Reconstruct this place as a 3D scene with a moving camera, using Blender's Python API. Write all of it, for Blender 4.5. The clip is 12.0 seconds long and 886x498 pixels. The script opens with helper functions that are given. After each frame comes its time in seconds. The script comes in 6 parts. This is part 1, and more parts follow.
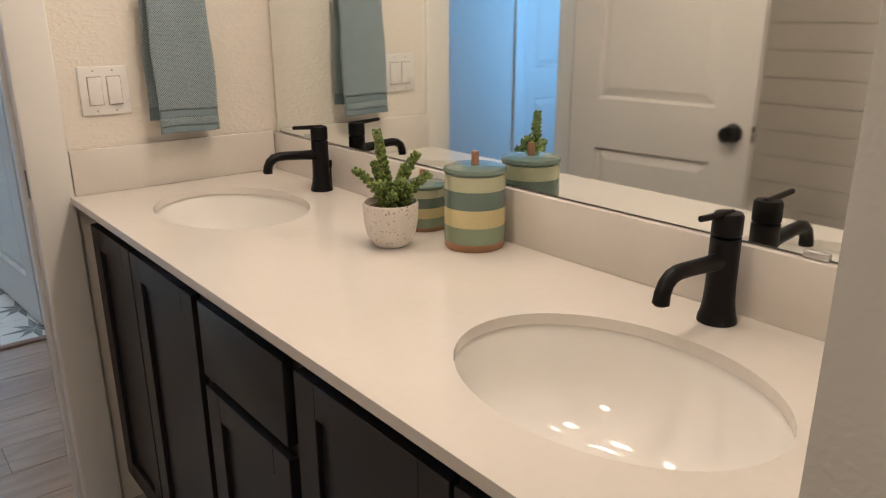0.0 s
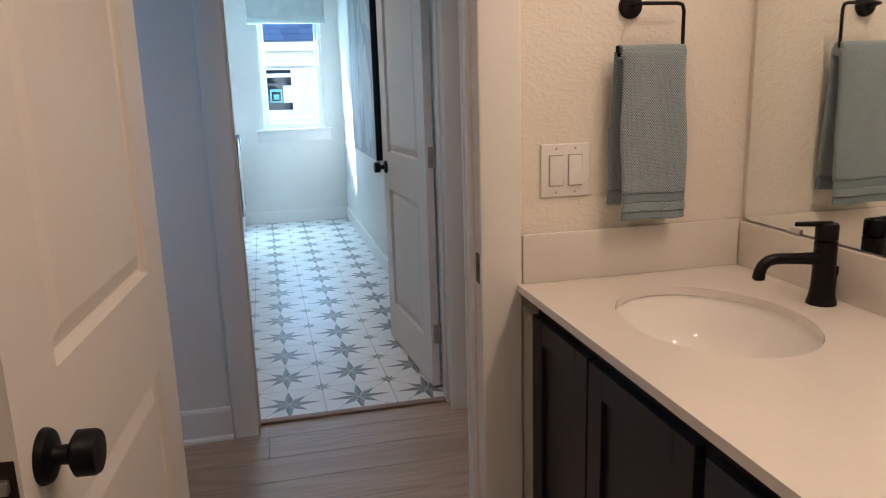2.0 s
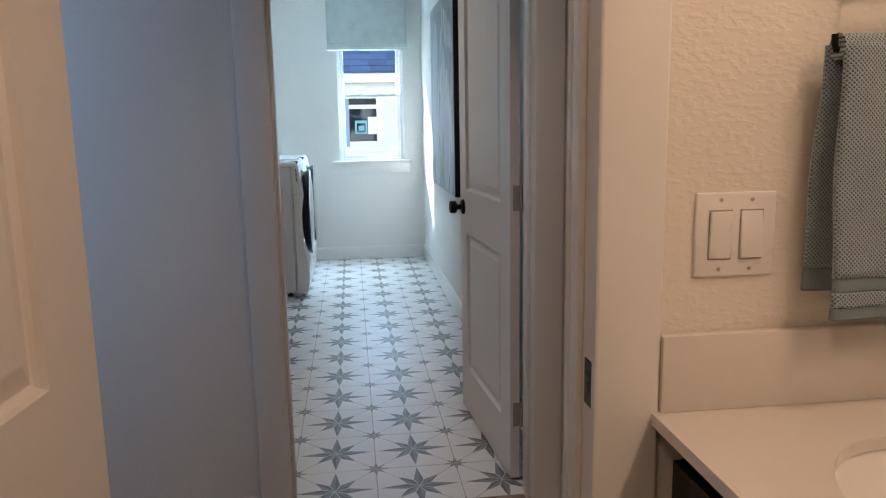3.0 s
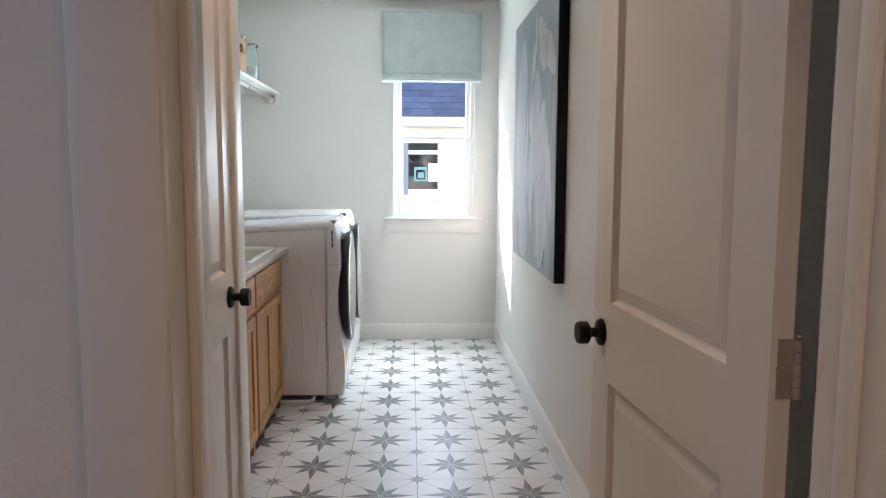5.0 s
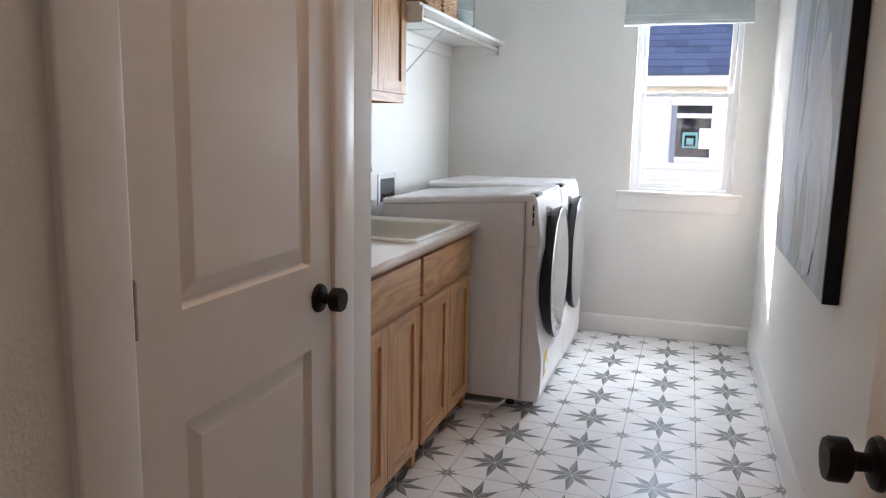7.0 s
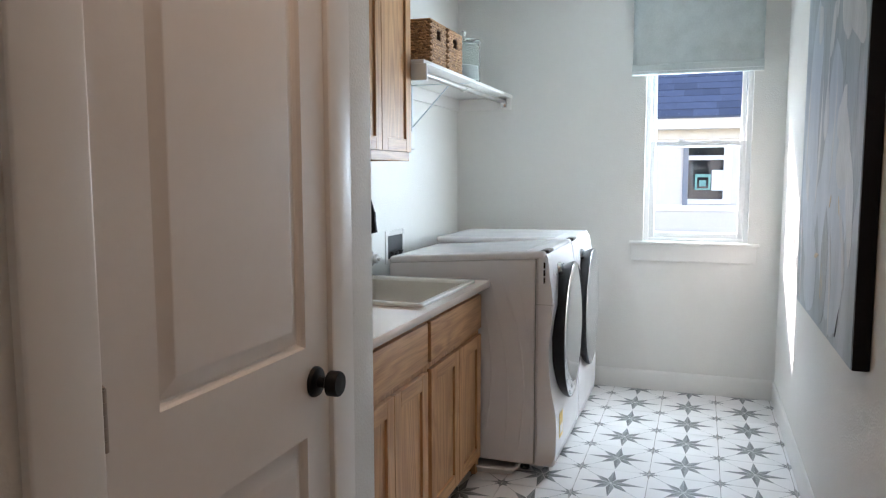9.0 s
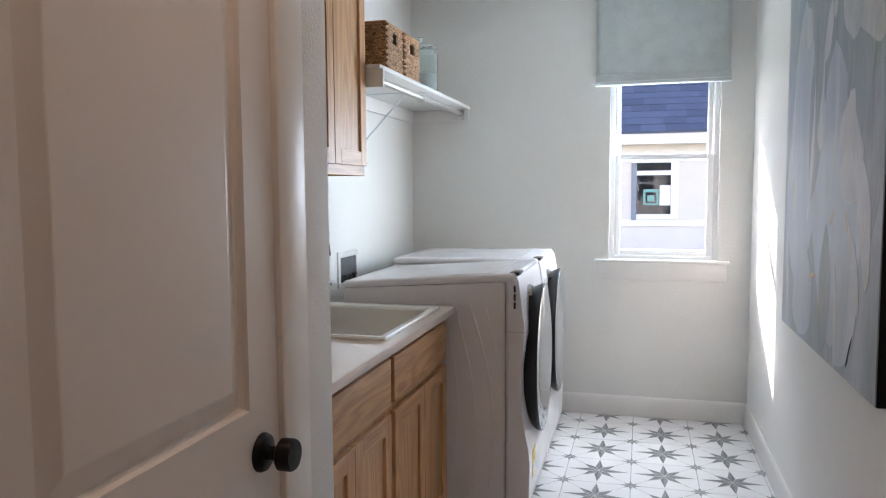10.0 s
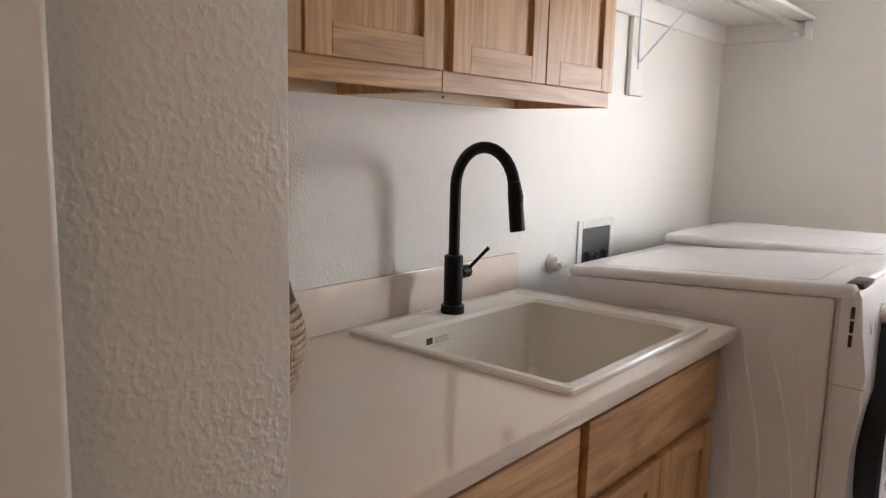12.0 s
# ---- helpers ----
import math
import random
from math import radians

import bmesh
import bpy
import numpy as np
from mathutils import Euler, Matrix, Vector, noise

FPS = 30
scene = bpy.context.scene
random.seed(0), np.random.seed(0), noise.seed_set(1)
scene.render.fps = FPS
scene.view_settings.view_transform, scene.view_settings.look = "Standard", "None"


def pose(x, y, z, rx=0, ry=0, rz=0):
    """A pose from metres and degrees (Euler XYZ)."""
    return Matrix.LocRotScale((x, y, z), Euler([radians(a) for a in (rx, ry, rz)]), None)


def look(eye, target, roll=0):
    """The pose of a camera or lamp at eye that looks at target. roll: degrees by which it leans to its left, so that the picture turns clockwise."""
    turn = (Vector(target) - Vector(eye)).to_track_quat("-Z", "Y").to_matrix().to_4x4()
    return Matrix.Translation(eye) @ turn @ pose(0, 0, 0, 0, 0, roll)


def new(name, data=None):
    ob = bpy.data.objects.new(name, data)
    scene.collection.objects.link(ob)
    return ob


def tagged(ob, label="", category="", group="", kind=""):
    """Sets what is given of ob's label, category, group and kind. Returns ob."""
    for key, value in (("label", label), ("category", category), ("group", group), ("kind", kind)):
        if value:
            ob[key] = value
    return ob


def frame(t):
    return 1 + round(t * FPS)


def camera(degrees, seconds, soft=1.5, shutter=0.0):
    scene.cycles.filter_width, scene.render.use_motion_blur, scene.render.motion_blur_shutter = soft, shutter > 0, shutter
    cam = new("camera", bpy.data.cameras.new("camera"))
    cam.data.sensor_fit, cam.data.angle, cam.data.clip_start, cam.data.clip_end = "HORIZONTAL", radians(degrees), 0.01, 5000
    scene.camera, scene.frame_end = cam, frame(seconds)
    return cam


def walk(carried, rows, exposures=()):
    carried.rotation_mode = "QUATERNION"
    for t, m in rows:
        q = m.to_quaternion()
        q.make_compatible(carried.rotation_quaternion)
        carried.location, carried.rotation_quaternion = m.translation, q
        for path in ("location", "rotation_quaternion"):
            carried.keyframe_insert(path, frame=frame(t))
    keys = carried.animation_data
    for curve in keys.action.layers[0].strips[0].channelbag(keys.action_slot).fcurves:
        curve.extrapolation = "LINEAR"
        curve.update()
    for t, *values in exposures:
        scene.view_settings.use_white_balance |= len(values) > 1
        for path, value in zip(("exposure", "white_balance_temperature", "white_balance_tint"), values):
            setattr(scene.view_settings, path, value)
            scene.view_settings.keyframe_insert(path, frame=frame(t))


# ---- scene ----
cam = camera(62.4, 12.0, soft=1.2)
PATH = [
    (0, (0.307, 0.262, 1.341), (1.523, 1.73, 0.737), -0.2),
    (0.5, (0.266, 0.234, 1.337), (1.263, 1.849, 0.707), -0.6),
    (1, (0.221, 0.27, 1.349), (1.002, 2.013, 0.756), -1.5),
    (1.5, (0.201, 0.457, 1.358), (0.804, 2.294, 0.844), -1.9),
    (2, (0.191, 0.702, 1.363), (0.643, 2.601, 0.927), -1.7),
    (2.5, (0.266, 0.983, 1.347), (0.575, 2.921, 0.96), -1.4),
    (3, (0.315, 1.281, 1.332), (0.553, 3.237, 0.989), -1.0),
    (3.2, (0.336, 1.417, 1.326), (0.511, 3.389, 1.042), -1.1),
    (4.8, (0.33, 2.642, 1.352), (0.439, 4.627, 1.134), 0.1),
    (5, (0.335, 2.767, 1.352), (0.424, 4.753, 1.134), 0.2),
    (5.5, (0.407, 3.073, 1.357), (0.386, 5.061, 1.146), 0.6),
    (6, (0.437, 3.319, 1.338), (0.249, 5.298, 1.117), 1.0),
    (6.5, (0.465, 3.474, 1.345), (0.039, 5.411, 1.09), 1.1),
    (7, (0.56, 3.559, 1.341), (-0.059, 5.433, 1.02), 1.1),
    (7.2, (0.591, 3.577, 1.334), (-0.09, 5.423, 0.976), 1.1),
    (8.8, (0.593, 3.631, 1.38), (-0.101, 5.487, 1.111), 0.1),
    (9, (0.554, 3.66, 1.402), (-0.108, 5.536, 1.198), -0.1),
    (9.5, (0.455, 3.749, 1.425), (-0.101, 5.666, 1.304), -0.6),
    (10, (0.397, 3.933, 1.399), (-0.126, 5.856, 1.239), -0.4),
    (10.5, (0.378, 4.225, 1.398), (-0.229, 6.119, 1.183), 0.2),
    (11, (0.335, 4.491, 1.36), (-0.433, 6.318, 1.095), 0.6),
    (11.5, (0.262, 4.761, 1.368), (-0.72, 6.479, 1.081), 0.8),
    (12, (0.241, 5.013, 1.369), (-1.038, 6.522, 1.071), 1.4),
]
EXPOSURE = [
    (0, 3.02, 4580, -2), (0.5, 2.92, 4740, 1), (1, 2.88, 4850, 3), (1.5, 2.80, 4900, 4), (2, 2.62, 5060, 6), (2.5, 2.48, 5350, 10), (3, 2.38, 5520, 11),
    (4.8, 2.60, 6520, 20), (5.5, 2.58, 6600, 22), (7, 2.36, 6650, 27), (9, 2.32, 6380, 22), (10.5, 2.16, 6700, 29), (11, 2.15, 6950, 30), (12, 2.20, 7800, 34),
]
walk(cam, [(t, look(eye, target, roll)) for t, eye, target, roll in PATH], EXPOSURE)


# ---- light ----
SUN_DIR = Vector((0.755, -0.95, -0.68)).normalized()
world = bpy.data.worlds.new("world")
scene.world = world
world.use_nodes = True
_wn = world.node_tree
_sky = _wn.nodes.new("ShaderNodeTexSky")
_sky.sky_type = "NISHITA"
_sky.sun_disc = False
_sky.dust_density = 0.2
_sky.sun_elevation = math.asin(-SUN_DIR.z)
_sky.sun_rotation = math.atan2(-SUN_DIR.x, -SUN_DIR.y)
_wn.links.new(_sky.outputs[0], _wn.nodes["Background"].inputs[0])
_wn.nodes["Background"].inputs[1].default_value = 0.15


def lamp(name, kind, m, energy, color, size=0.1, size_y=None, angle=None):
    d = bpy.data.lights.new(name, kind)
    d.energy, d.color = energy, color
    if kind == "AREA":
        d.size = size
        if size_y:
            d.shape, d.size_y = "RECTANGLE", size_y
    elif kind == "SUN":
        d.angle = radians(angle)
    else:
        d.shadow_soft_size = size
    ob = new(name, d)
    ob.matrix_world = m
    return ob


lamp("sun", "SUN", look((0, 0, 8), Vector((0, 0, 8)) + SUN_DIR), 4.0, (1.0, 0.95, 0.88), angle=0.5)
# sky light in the laundry window's opening: from the side, from above, and back up from the ground
YW = 8.60
SKYC = (0.69, 0.92, 1.0)
for way, watts, cone in (((-0.76, -0.65, -0.03), 1.95, 90), ((-0.32, -0.50, -0.82), 1.1, 88), ((-0.32, -0.55, 0.80), 2.6, 88)):
    wl = lamp("window_daylight", "AREA", look((0.515, YW, 1.47), Vector((0.515, YW, 1.47)) + Vector(way)), watts, SKYC, 0.50, 0.62)
    wl.data.spread = radians(cone)
# three-light vanity bar above the mirror, and an unseen fill lamp added overhead
for y in (0.85, 1.32, 1.79):
    lamp("vanity_light", "AREA", look((1.17, y, 2.18), (0.1, y + 0.02, 1.30)), 0.76, (1.0, 0.62, 0.36), 0.13)
lamp("bath_ceiling_can", "AREA", look((-0.25, 0.75, 2.6), (-0.25, 0.75, 0)), 1.5, (1.0, 0.61, 0.35), 0.15)
# hall daylight from the west room, plus unseen fill lamps added in hall and laundry
lamp("hall_west_daylight", "AREA", look((-1.7, 2.50, 1.5), (-1.1, 3.56, 1.35)), 1.02, (0.46, 0.70, 1.0), 0.8, 1.9).data.spread = radians(84)
hc = lamp("hall_ceiling_can", "AREA", look((0.62, 2.95, 2.6), (0.62, 2.95, 0)), 0.42, (1.0, 0.72, 0.50), 0.15)
hc.data.spread = radians(88)
ll = lamp("laundry_ceiling_light", "AREA", look((0.06, 4.80, 2.6), (0.06, 4.80, 0)), 0.76, (1.0, 0.73, 0.50), 0.3)
ll.data.spread = radians(140)


# ---- materials ----
def mat(name, color, rough=0.5, metal=0.0, vary=0.06, scale=6.0, bump=0.0, bscale=120.0, spec=0.5, coat=0.0,
        stretch=(1, 1, 1), dark=None, obj_random=0.0, detail=4.0, bdist=0.002):
    """Principled paint with large stains, fine grain and a fine relief."""
    m = bpy.data.materials.new(name)
    m.use_nodes = True
    t = m.node_tree
    n, l = t.nodes, t.links
    p = n["Principled BSDF"]
    p.inputs["Roughness"].default_value = rough
    p.inputs["Metallic"].default_value = metal
    p.inputs["Specular IOR Level"].default_value = spec
    p.inputs["Coat Weight"].default_value = coat
    co = n.new("ShaderNodeTexCoord")
    mp = n.new("ShaderNodeMapping")
    mp.inputs["Scale"].default_value = stretch
    l.new(co.outputs["Object"], mp.inputs["Vector"])
    n1 = n.new("ShaderNodeTexNoise")
    n1.inputs["Scale"].default_value = scale
    n1.inputs["Detail"].default_value = detail
    n2 = n.new("ShaderNodeTexNoise")
    n2.inputs["Scale"].default_value = scale * 14
    n2.inputs["Detail"].default_value = 3
    l.new(mp.outputs[0], n1.inputs["Vector"])
    l.new(mp.outputs[0], n2.inputs["Vector"])
    add = n.new("ShaderNodeMath")
    add.operation = "MULTIPLY_ADD"
    l.new(n2.outputs["Fac"], add.inputs[0])
    add.inputs[1].default_value = 0.5
    l.new(n1.outputs["Fac"], add.inputs[2])
    rmp = n.new("ShaderNodeMapRange")
    rmp.inputs["From Min"].default_value, rmp.inputs["From Max"].default_value = 0.45, 1.05
    l.new(add.outputs[0], rmp.inputs["Value"])
    mix = n.new("ShaderNodeMix")
    mix.data_type = "RGBA"
    c = Vector(color)
    dk = Vector(dark) if dark else c * (1 - vary * 1.6)
    lt = c * (1 + vary)
    mix.inputs["A"].default_value = (*dk, 1)
    mix.inputs["B"].default_value = (*[min(1, q) for q in lt], 1)
    l.new(rmp.outputs[0], mix.inputs["Factor"])
    out = mix.outputs["Result"]
    if obj_random:
        oi = n.new("ShaderNodeObjectInfo")
        hsv = n.new("ShaderNodeHueSaturation")
        mr = n.new("ShaderNodeMapRange")
        mr.inputs["To Min"].default_value, mr.inputs["To Max"].default_value = 1 - obj_random, 1 + obj_random
        l.new(oi.outputs["Random"], mr.inputs["Value"])
        l.new(mr.outputs[0], hsv.inputs["Value"])
        l.new(out, hsv.inputs["Color"])
        out = hsv.outputs[0]
    l.new(out, p.inputs["Base Color"])
    rr = n.new("ShaderNodeMapRange")
    rr.inputs["To Min"].default_value, rr.inputs["To Max"].default_value = max(0, rough - 0.06), min(1, rough + 0.06)
    l.new(n1.outputs["Fac"], rr.inputs["Value"])
    l.new(rr.outputs[0], p.inputs["Roughness"])
    if bump:
        nb = n.new("ShaderNodeTexNoise")
        nb.inputs["Scale"].default_value = bscale
        nb.inputs["Detail"].default_value = 2.0
        l.new(mp.outputs[0], nb.inputs["Vector"])
        b = n.new("ShaderNodeBump")
        b.inputs["Strength"].default_value = bump
        b.inputs["Distance"].default_value = bdist
        l.new(nb.outputs["Fac"], b.inputs["Height"])
        l.new(b.outputs[0], p.inputs["Normal"])
    return m


def wood(name, light, dark, axis, rough=0.45, ring=7.0, obj_random=0.06, bump=0.15):
    """Flat-sawn wood: growth rings drawn out along an axis (0 x, 1 y, 2 z), with fine pores."""
    m = bpy.data.materials.new(name)
    m.use_nodes = True
    t = m.node_tree
    n, l = t.nodes, t.links
    p = n["Principled BSDF"]
    p.inputs["Roughness"].default_value = rough
    co = n.new("ShaderNodeTexCoord")
    oi = n.new("ShaderNodeObjectInfo")
    off = n.new("ShaderNodeVectorMath")
    off.operation = "MULTIPLY_ADD"
    l.new(oi.outputs["Random"], off.inputs[0])
    off.inputs[1].default_value = (3.7, 5.1, 2.3)
    l.new(co.outputs["Object"], off.inputs[2])
    mp = n.new("ShaderNodeMapping")
    s = [1.0, 1.0, 1.0]
    s[axis] = 0.12
    mp.inputs["Scale"].default_value = s
    l.new(off.outputs[0], mp.inputs["Vector"])
    nz = n.new("ShaderNodeTexNoise")
    nz.inputs["Scale"].default_value = ring
    nz.inputs["Detail"].default_value = 2.5
    nz.inputs["Distortion"].default_value = 0.6
    l.new(mp.outputs[0], nz.inputs["Vector"])
    mul = n.new("ShaderNodeMath")
    mul.operation = "MULTIPLY"
    mul.inputs[1].default_value = 11.0
    l.new(nz.outputs["Fac"], mul.inputs[0])
    fr = n.new("ShaderNodeMath")
    fr.operation = "PINGPONG"
    fr.inputs[1].default_value = 0.5
    l.new(mul.outputs[0], fr.inputs[0])
    fine = n.new("ShaderNodeTexNoise")
    fine.inputs["Scale"].default_value = 230.0
    fine.inputs["Detail"].default_value = 3.0
    mp2 = n.new("ShaderNodeMapping")
    s2 = [1.0, 1.0, 1.0]
    s2[axis] = 0.03
    mp2.inputs["Scale"].default_value = s2
    l.new(off.outputs[0], mp2.inputs["Vector"])
    l.new(mp2.outputs[0], fine.inputs["Vector"])
    ma = n.new("ShaderNodeMath")
    ma.operation = "MULTIPLY_ADD"
    l.new(fine.outputs["Fac"], ma.inputs[0])
    ma.inputs[1].default_value = 1.15
    l.new(fr.outputs[0], ma.inputs[2])
    mr = n.new("ShaderNodeMapRange")
    mr.inputs["From Min"].default_value, mr.inputs["From Max"].default_value = 0.42, 1.08
    l.new(ma.outputs[0], mr.inputs["Value"])
    mix = n.new("ShaderNodeMix")
    mix.data_type = "RGBA"
    mix.inputs["A"].default_value, mix.inputs["B"].default_value = (*dark, 1), (*light, 1)
    l.new(mr.outputs[0], mix.inputs["Factor"])
    hsv = n.new("ShaderNodeHueSaturation")
    vr = n.new("ShaderNodeMapRange")
    vr.inputs["To Min"].default_value, vr.inputs["To Max"].default_value = 1 - obj_random, 1 + obj_random
    l.new(oi.outputs["Random"], vr.inputs["Value"])
    l.new(vr.outputs[0], hsv.inputs["Value"])
    l.new(mix.outputs["Result"], hsv.inputs["Color"])
    l.new(hsv.outputs[0], p.inputs["Base Color"])
    b = n.new("ShaderNodeBump")
    b.inputs["Strength"].default_value = bump
    b.inputs["Distance"].default_value = 0.001
    l.new(ma.outputs[0], b.inputs["Height"])
    l.new(b.outputs[0], p.inputs["Normal"])
    return m


def glass_mat(name, color=(1, 1, 1), rough=0.0, ior=1.45):
    m = bpy.data.materials.new(name)
    m.use_nodes = True
    p = m.node_tree.nodes["Principled BSDF"]
    p.inputs["Base Color"].default_value = (*color, 1)
    p.inputs["Roughness"].default_value = rough
    p.inputs["Transmission Weight"].default_value = 1.0
    p.inputs["IOR"].default_value = ior
    return m


WALL = mat("orange_peel_wall_paint", (0.76, 0.75, 0.71), 0.62, vary=0.015, scale=2.0, bump=0.18, bscale=125, bdist=0.0023)
BLOB = WALL.node_tree.nodes.new("ShaderNodeMapRange")      # raised spatter with flat paint between
BLOB.interpolation_type = "SMOOTHSTEP"
BLOB.inputs["From Min"].default_value, BLOB.inputs["From Max"].default_value = 0.43, 0.70
BUMPN = next(k for k in WALL.node_tree.nodes if k.type == "BUMP")
SPAT = BUMPN.inputs["Height"].links[0].from_node
SPAT.inputs["Detail"].default_value = 0.8
WALL.node_tree.links.new(SPAT.outputs["Fac"], BLOB.inputs["Value"])
WALL.node_tree.links.new(BLOB.outputs[0], BUMPN.inputs["Height"])
WALLS = WALL.copy()                        # sanded smooth
WALLS.name = "smooth_wall_paint"
next(k for k in WALLS.node_tree.nodes if k.type == "BUMP").inputs["Strength"].default_value = 0.10
WALLB = WALL.copy()                        # the bathroom's heavier trowelled texture, drawn out sideways
WALLB.name = "trowelled_bathroom_paint"
next(k for k in WALLB.node_tree.nodes if k.type == "BUMP").inputs["Strength"].default_value = 0.26
next(k for k in WALLB.node_tree.nodes if k.type == "MAPPING").inputs["Scale"].default_value = (0.62, 0.62, 1.15)
_wm = next(k for k in WALLB.node_tree.nodes if k.type == "MIX")
_wm.inputs["A"].default_value, _wm.inputs["B"].default_value = (0.76, 0.715, 0.635, 1), (0.80, 0.755, 0.675, 1)
CEIL = mat("ceiling_paint", (0.82, 0.82, 0.80), 0.8, vary=0.015, scale=2.0, bump=0.35, bscale=80)
TRIM = mat("satin_white_trim_paint", (0.78, 0.765, 0.73), 0.32, vary=0.015, scale=3.0, bump=0.05, bscale=60)
DOORP = mat("door_paint", (0.74, 0.70, 0.655), 0.40, vary=0.02, scale=2.5, bump=0.08, bscale=70)
SHIP = mat("shiplap_paint", (0.80, 0.76, 0.70), 0.4, vary=0.02, scale=3.0, bump=0.05)
QUARTZ = mat("white_quartz", (0.73, 0.69, 0.635), 0.09, vary=0.025, scale=5.0, spec=0.5)
LAMINATE = mat("pale_counter", (0.77, 0.67, 0.60), 0.05, vary=0.025, scale=6.0)
PORCELAIN = mat("white_porcelain", (0.86, 0.84, 0.80), 0.06, vary=0.01, scale=3.0)
SINKWHITE = mat("bisque_composite", (0.80, 0.78, 0.72), 0.25, vary=0.02, scale=8.0)
BLACKCAB = mat("black_cabinet_paint", (0.016, 0.015, 0.016), 0.34, vary=0.1, scale=5.0, bump=0.05, bscale=200)
BLACKMET = mat("matte_black_metal", (0.0045, 0.0045, 0.005), 0.42, vary=0.15, scale=20.0, spec=0.2)
CHROME = mat("brushed_chrome", (0.62, 0.62, 0.62), 0.25, metal=1.0, vary=0.05, scale=40.0)
NICKEL = mat("satin_nickel", (0.55, 0.52, 0.49), 0.35, metal=0.9, vary=0.05, scale=40.0)
HINGE = mat("dull_hinge_plate", (0.40, 0.36, 0.32), 0.5, metal=0.35, vary=0.08, scale=40.0)
BRONZE = mat("dark_bronze", (0.045, 0.035, 0.032), 0.35, metal=0.7, vary=0.1, scale=40.0)
PLASTIC = mat("white_plastic", (0.80, 0.78, 0.75), 0.28, vary=0.015, scale=10.0)
ENAMEL = mat("white_enamel", (0.80, 0.785, 0.79), 0.16, vary=0.012, scale=4.0)
DARKGLASS = mat("smoked_door_glass", (0.012, 0.013, 0.015), 0.04, vary=0.1, scale=6.0)
MIRROR = mat("mirror_silver", (0.90, 0.93, 0.91), 0.0, metal=1.0, vary=0.0)
VINYL = mat("white_vinyl_window", (0.84, 0.85, 0.85), 0.3, vary=0.01, scale=6.0)
OAKV = wood("oak_upright_grain", (0.61, 0.335, 0.146), (0.41, 0.198, 0.077), 2, ring=5.5)
OAKH = wood("oak_level_grain", (0.61, 0.335, 0.146), (0.38, 0.180, 0.069), 1, ring=5.5)
PLY = mat("pale_plywood", (0.62, 0.47, 0.31), 0.5, vary=0.06, scale=8.0, stretch=(1, 0.1, 1))
PLANK = wood("grey_brown_plank", (0.40, 0.305, 0.232), (0.285, 0.212, 0.158), 0, rough=0.36, ring=4.0, obj_random=0.10)
GROUT = mat("grey_brown_grout", (0.36, 0.33, 0.30), 0.85, vary=0.1, scale=12.0, bump=0.3, bscale=300)
TILEW = mat("white_tile_glaze", (0.78, 0.765, 0.75), 0.36, vary=0.03, scale=5.0, obj_random=0.02)
STARD = mat("star_grey", (0.15, 0.157, 0.157), 0.36, vary=0.15, scale=14.0)
STARL = mat("star_pale_grey", (0.24, 0.248, 0.246), 0.36, vary=0.15, scale=14.0)
HEXT = mat("grey_hexagon_tile", (0.30, 0.28, 0.265), 0.35, vary=0.08, scale=5.0, obj_random=0.06)
GLASS = glass_mat("clear_pane", ior=1.05)
JARGLASS = glass_mat("clear_jar_glass", (0.90, 0.97, 0.96), ior=1.42)


# ---- mesh helpers ----
def thing(name, loc, label, category, group="", rz=0.0):
    e = new(name)
    e.empty_display_size = 0.05
    e.location = loc
    e.rotation_euler = (0, 0, radians(rz))
    return tagged(e, label, category, group)


def finish(bm, name, material, smooth=True):
    me = bpy.data.meshes.new(name)
    bmesh.ops.recalc_face_normals(bm, faces=bm.faces)
    bm.to_mesh(me)
    bm.free()
    for mm in (material if isinstance(material, (list, tuple)) else [material]):
        me.materials.append(mm)
    if smooth:
        me.shade_smooth()
        me.set_sharp_from_angle(angle=radians(35))
    return me


def part(name, bm, material, parent, label="", local=False, smooth=True):
    """One mesh under a thing or a part. bm lies in world metres, or in the thing's own when local."""
    root = parent
    while root.parent:
        root = root.parent
    if not local and root.type == "EMPTY":
        bmesh.ops.translate(bm, verts=bm.verts, vec=-Vector(root.location))
    ob = new(name, finish(bm, name, material, smooth))
    ob.parent = parent
    if label:
        ob["label"] = label
    return ob


def solid(name, bm, material, label="", category="", kind="", group="", smooth=True):
    return tagged(new(name, finish(bm, name, material, smooth)), label, category, group, kind)


def B():
    return bmesh.new()


def box(bm, x0, x1, y0, y1, z0, z1, bev=0.0, seg=2):
    if bev <= 0:
        v = [bm.verts.new(p) for p in ((x0, y0, z0), (x1, y0, z0), (x1, y1, z0), (x0, y1, z0), (x0, y0, z1), (x1, y0, z1), (x1, y1, z1), (x0, y1, z1))]
        for f in ((3, 2, 1, 0), (4, 5, 6, 7), (0, 1, 5, 4), (1, 2, 6, 5), (2, 3, 7, 6), (3, 0, 4, 7)):
            bm.faces.new([v[i] for i in f])
        return bm
    t = bmesh.new()
    box(t, x0, x1, y0, y1, z0, z1)
    bmesh.ops.bevel(t, geom=t.edges[:], offset=bev, segments=seg, profile=0.5, affect="EDGES")
    join(bm, t)
    return bm


def join(bm, t, m=None):
    me = bpy.data.meshes.new("tmp")
    t.to_mesh(me)
    t.free()
    if m is not None:
        me.transform(m)
    bm.from_mesh(me)
    bpy.data.meshes.remove(me)
    return bm


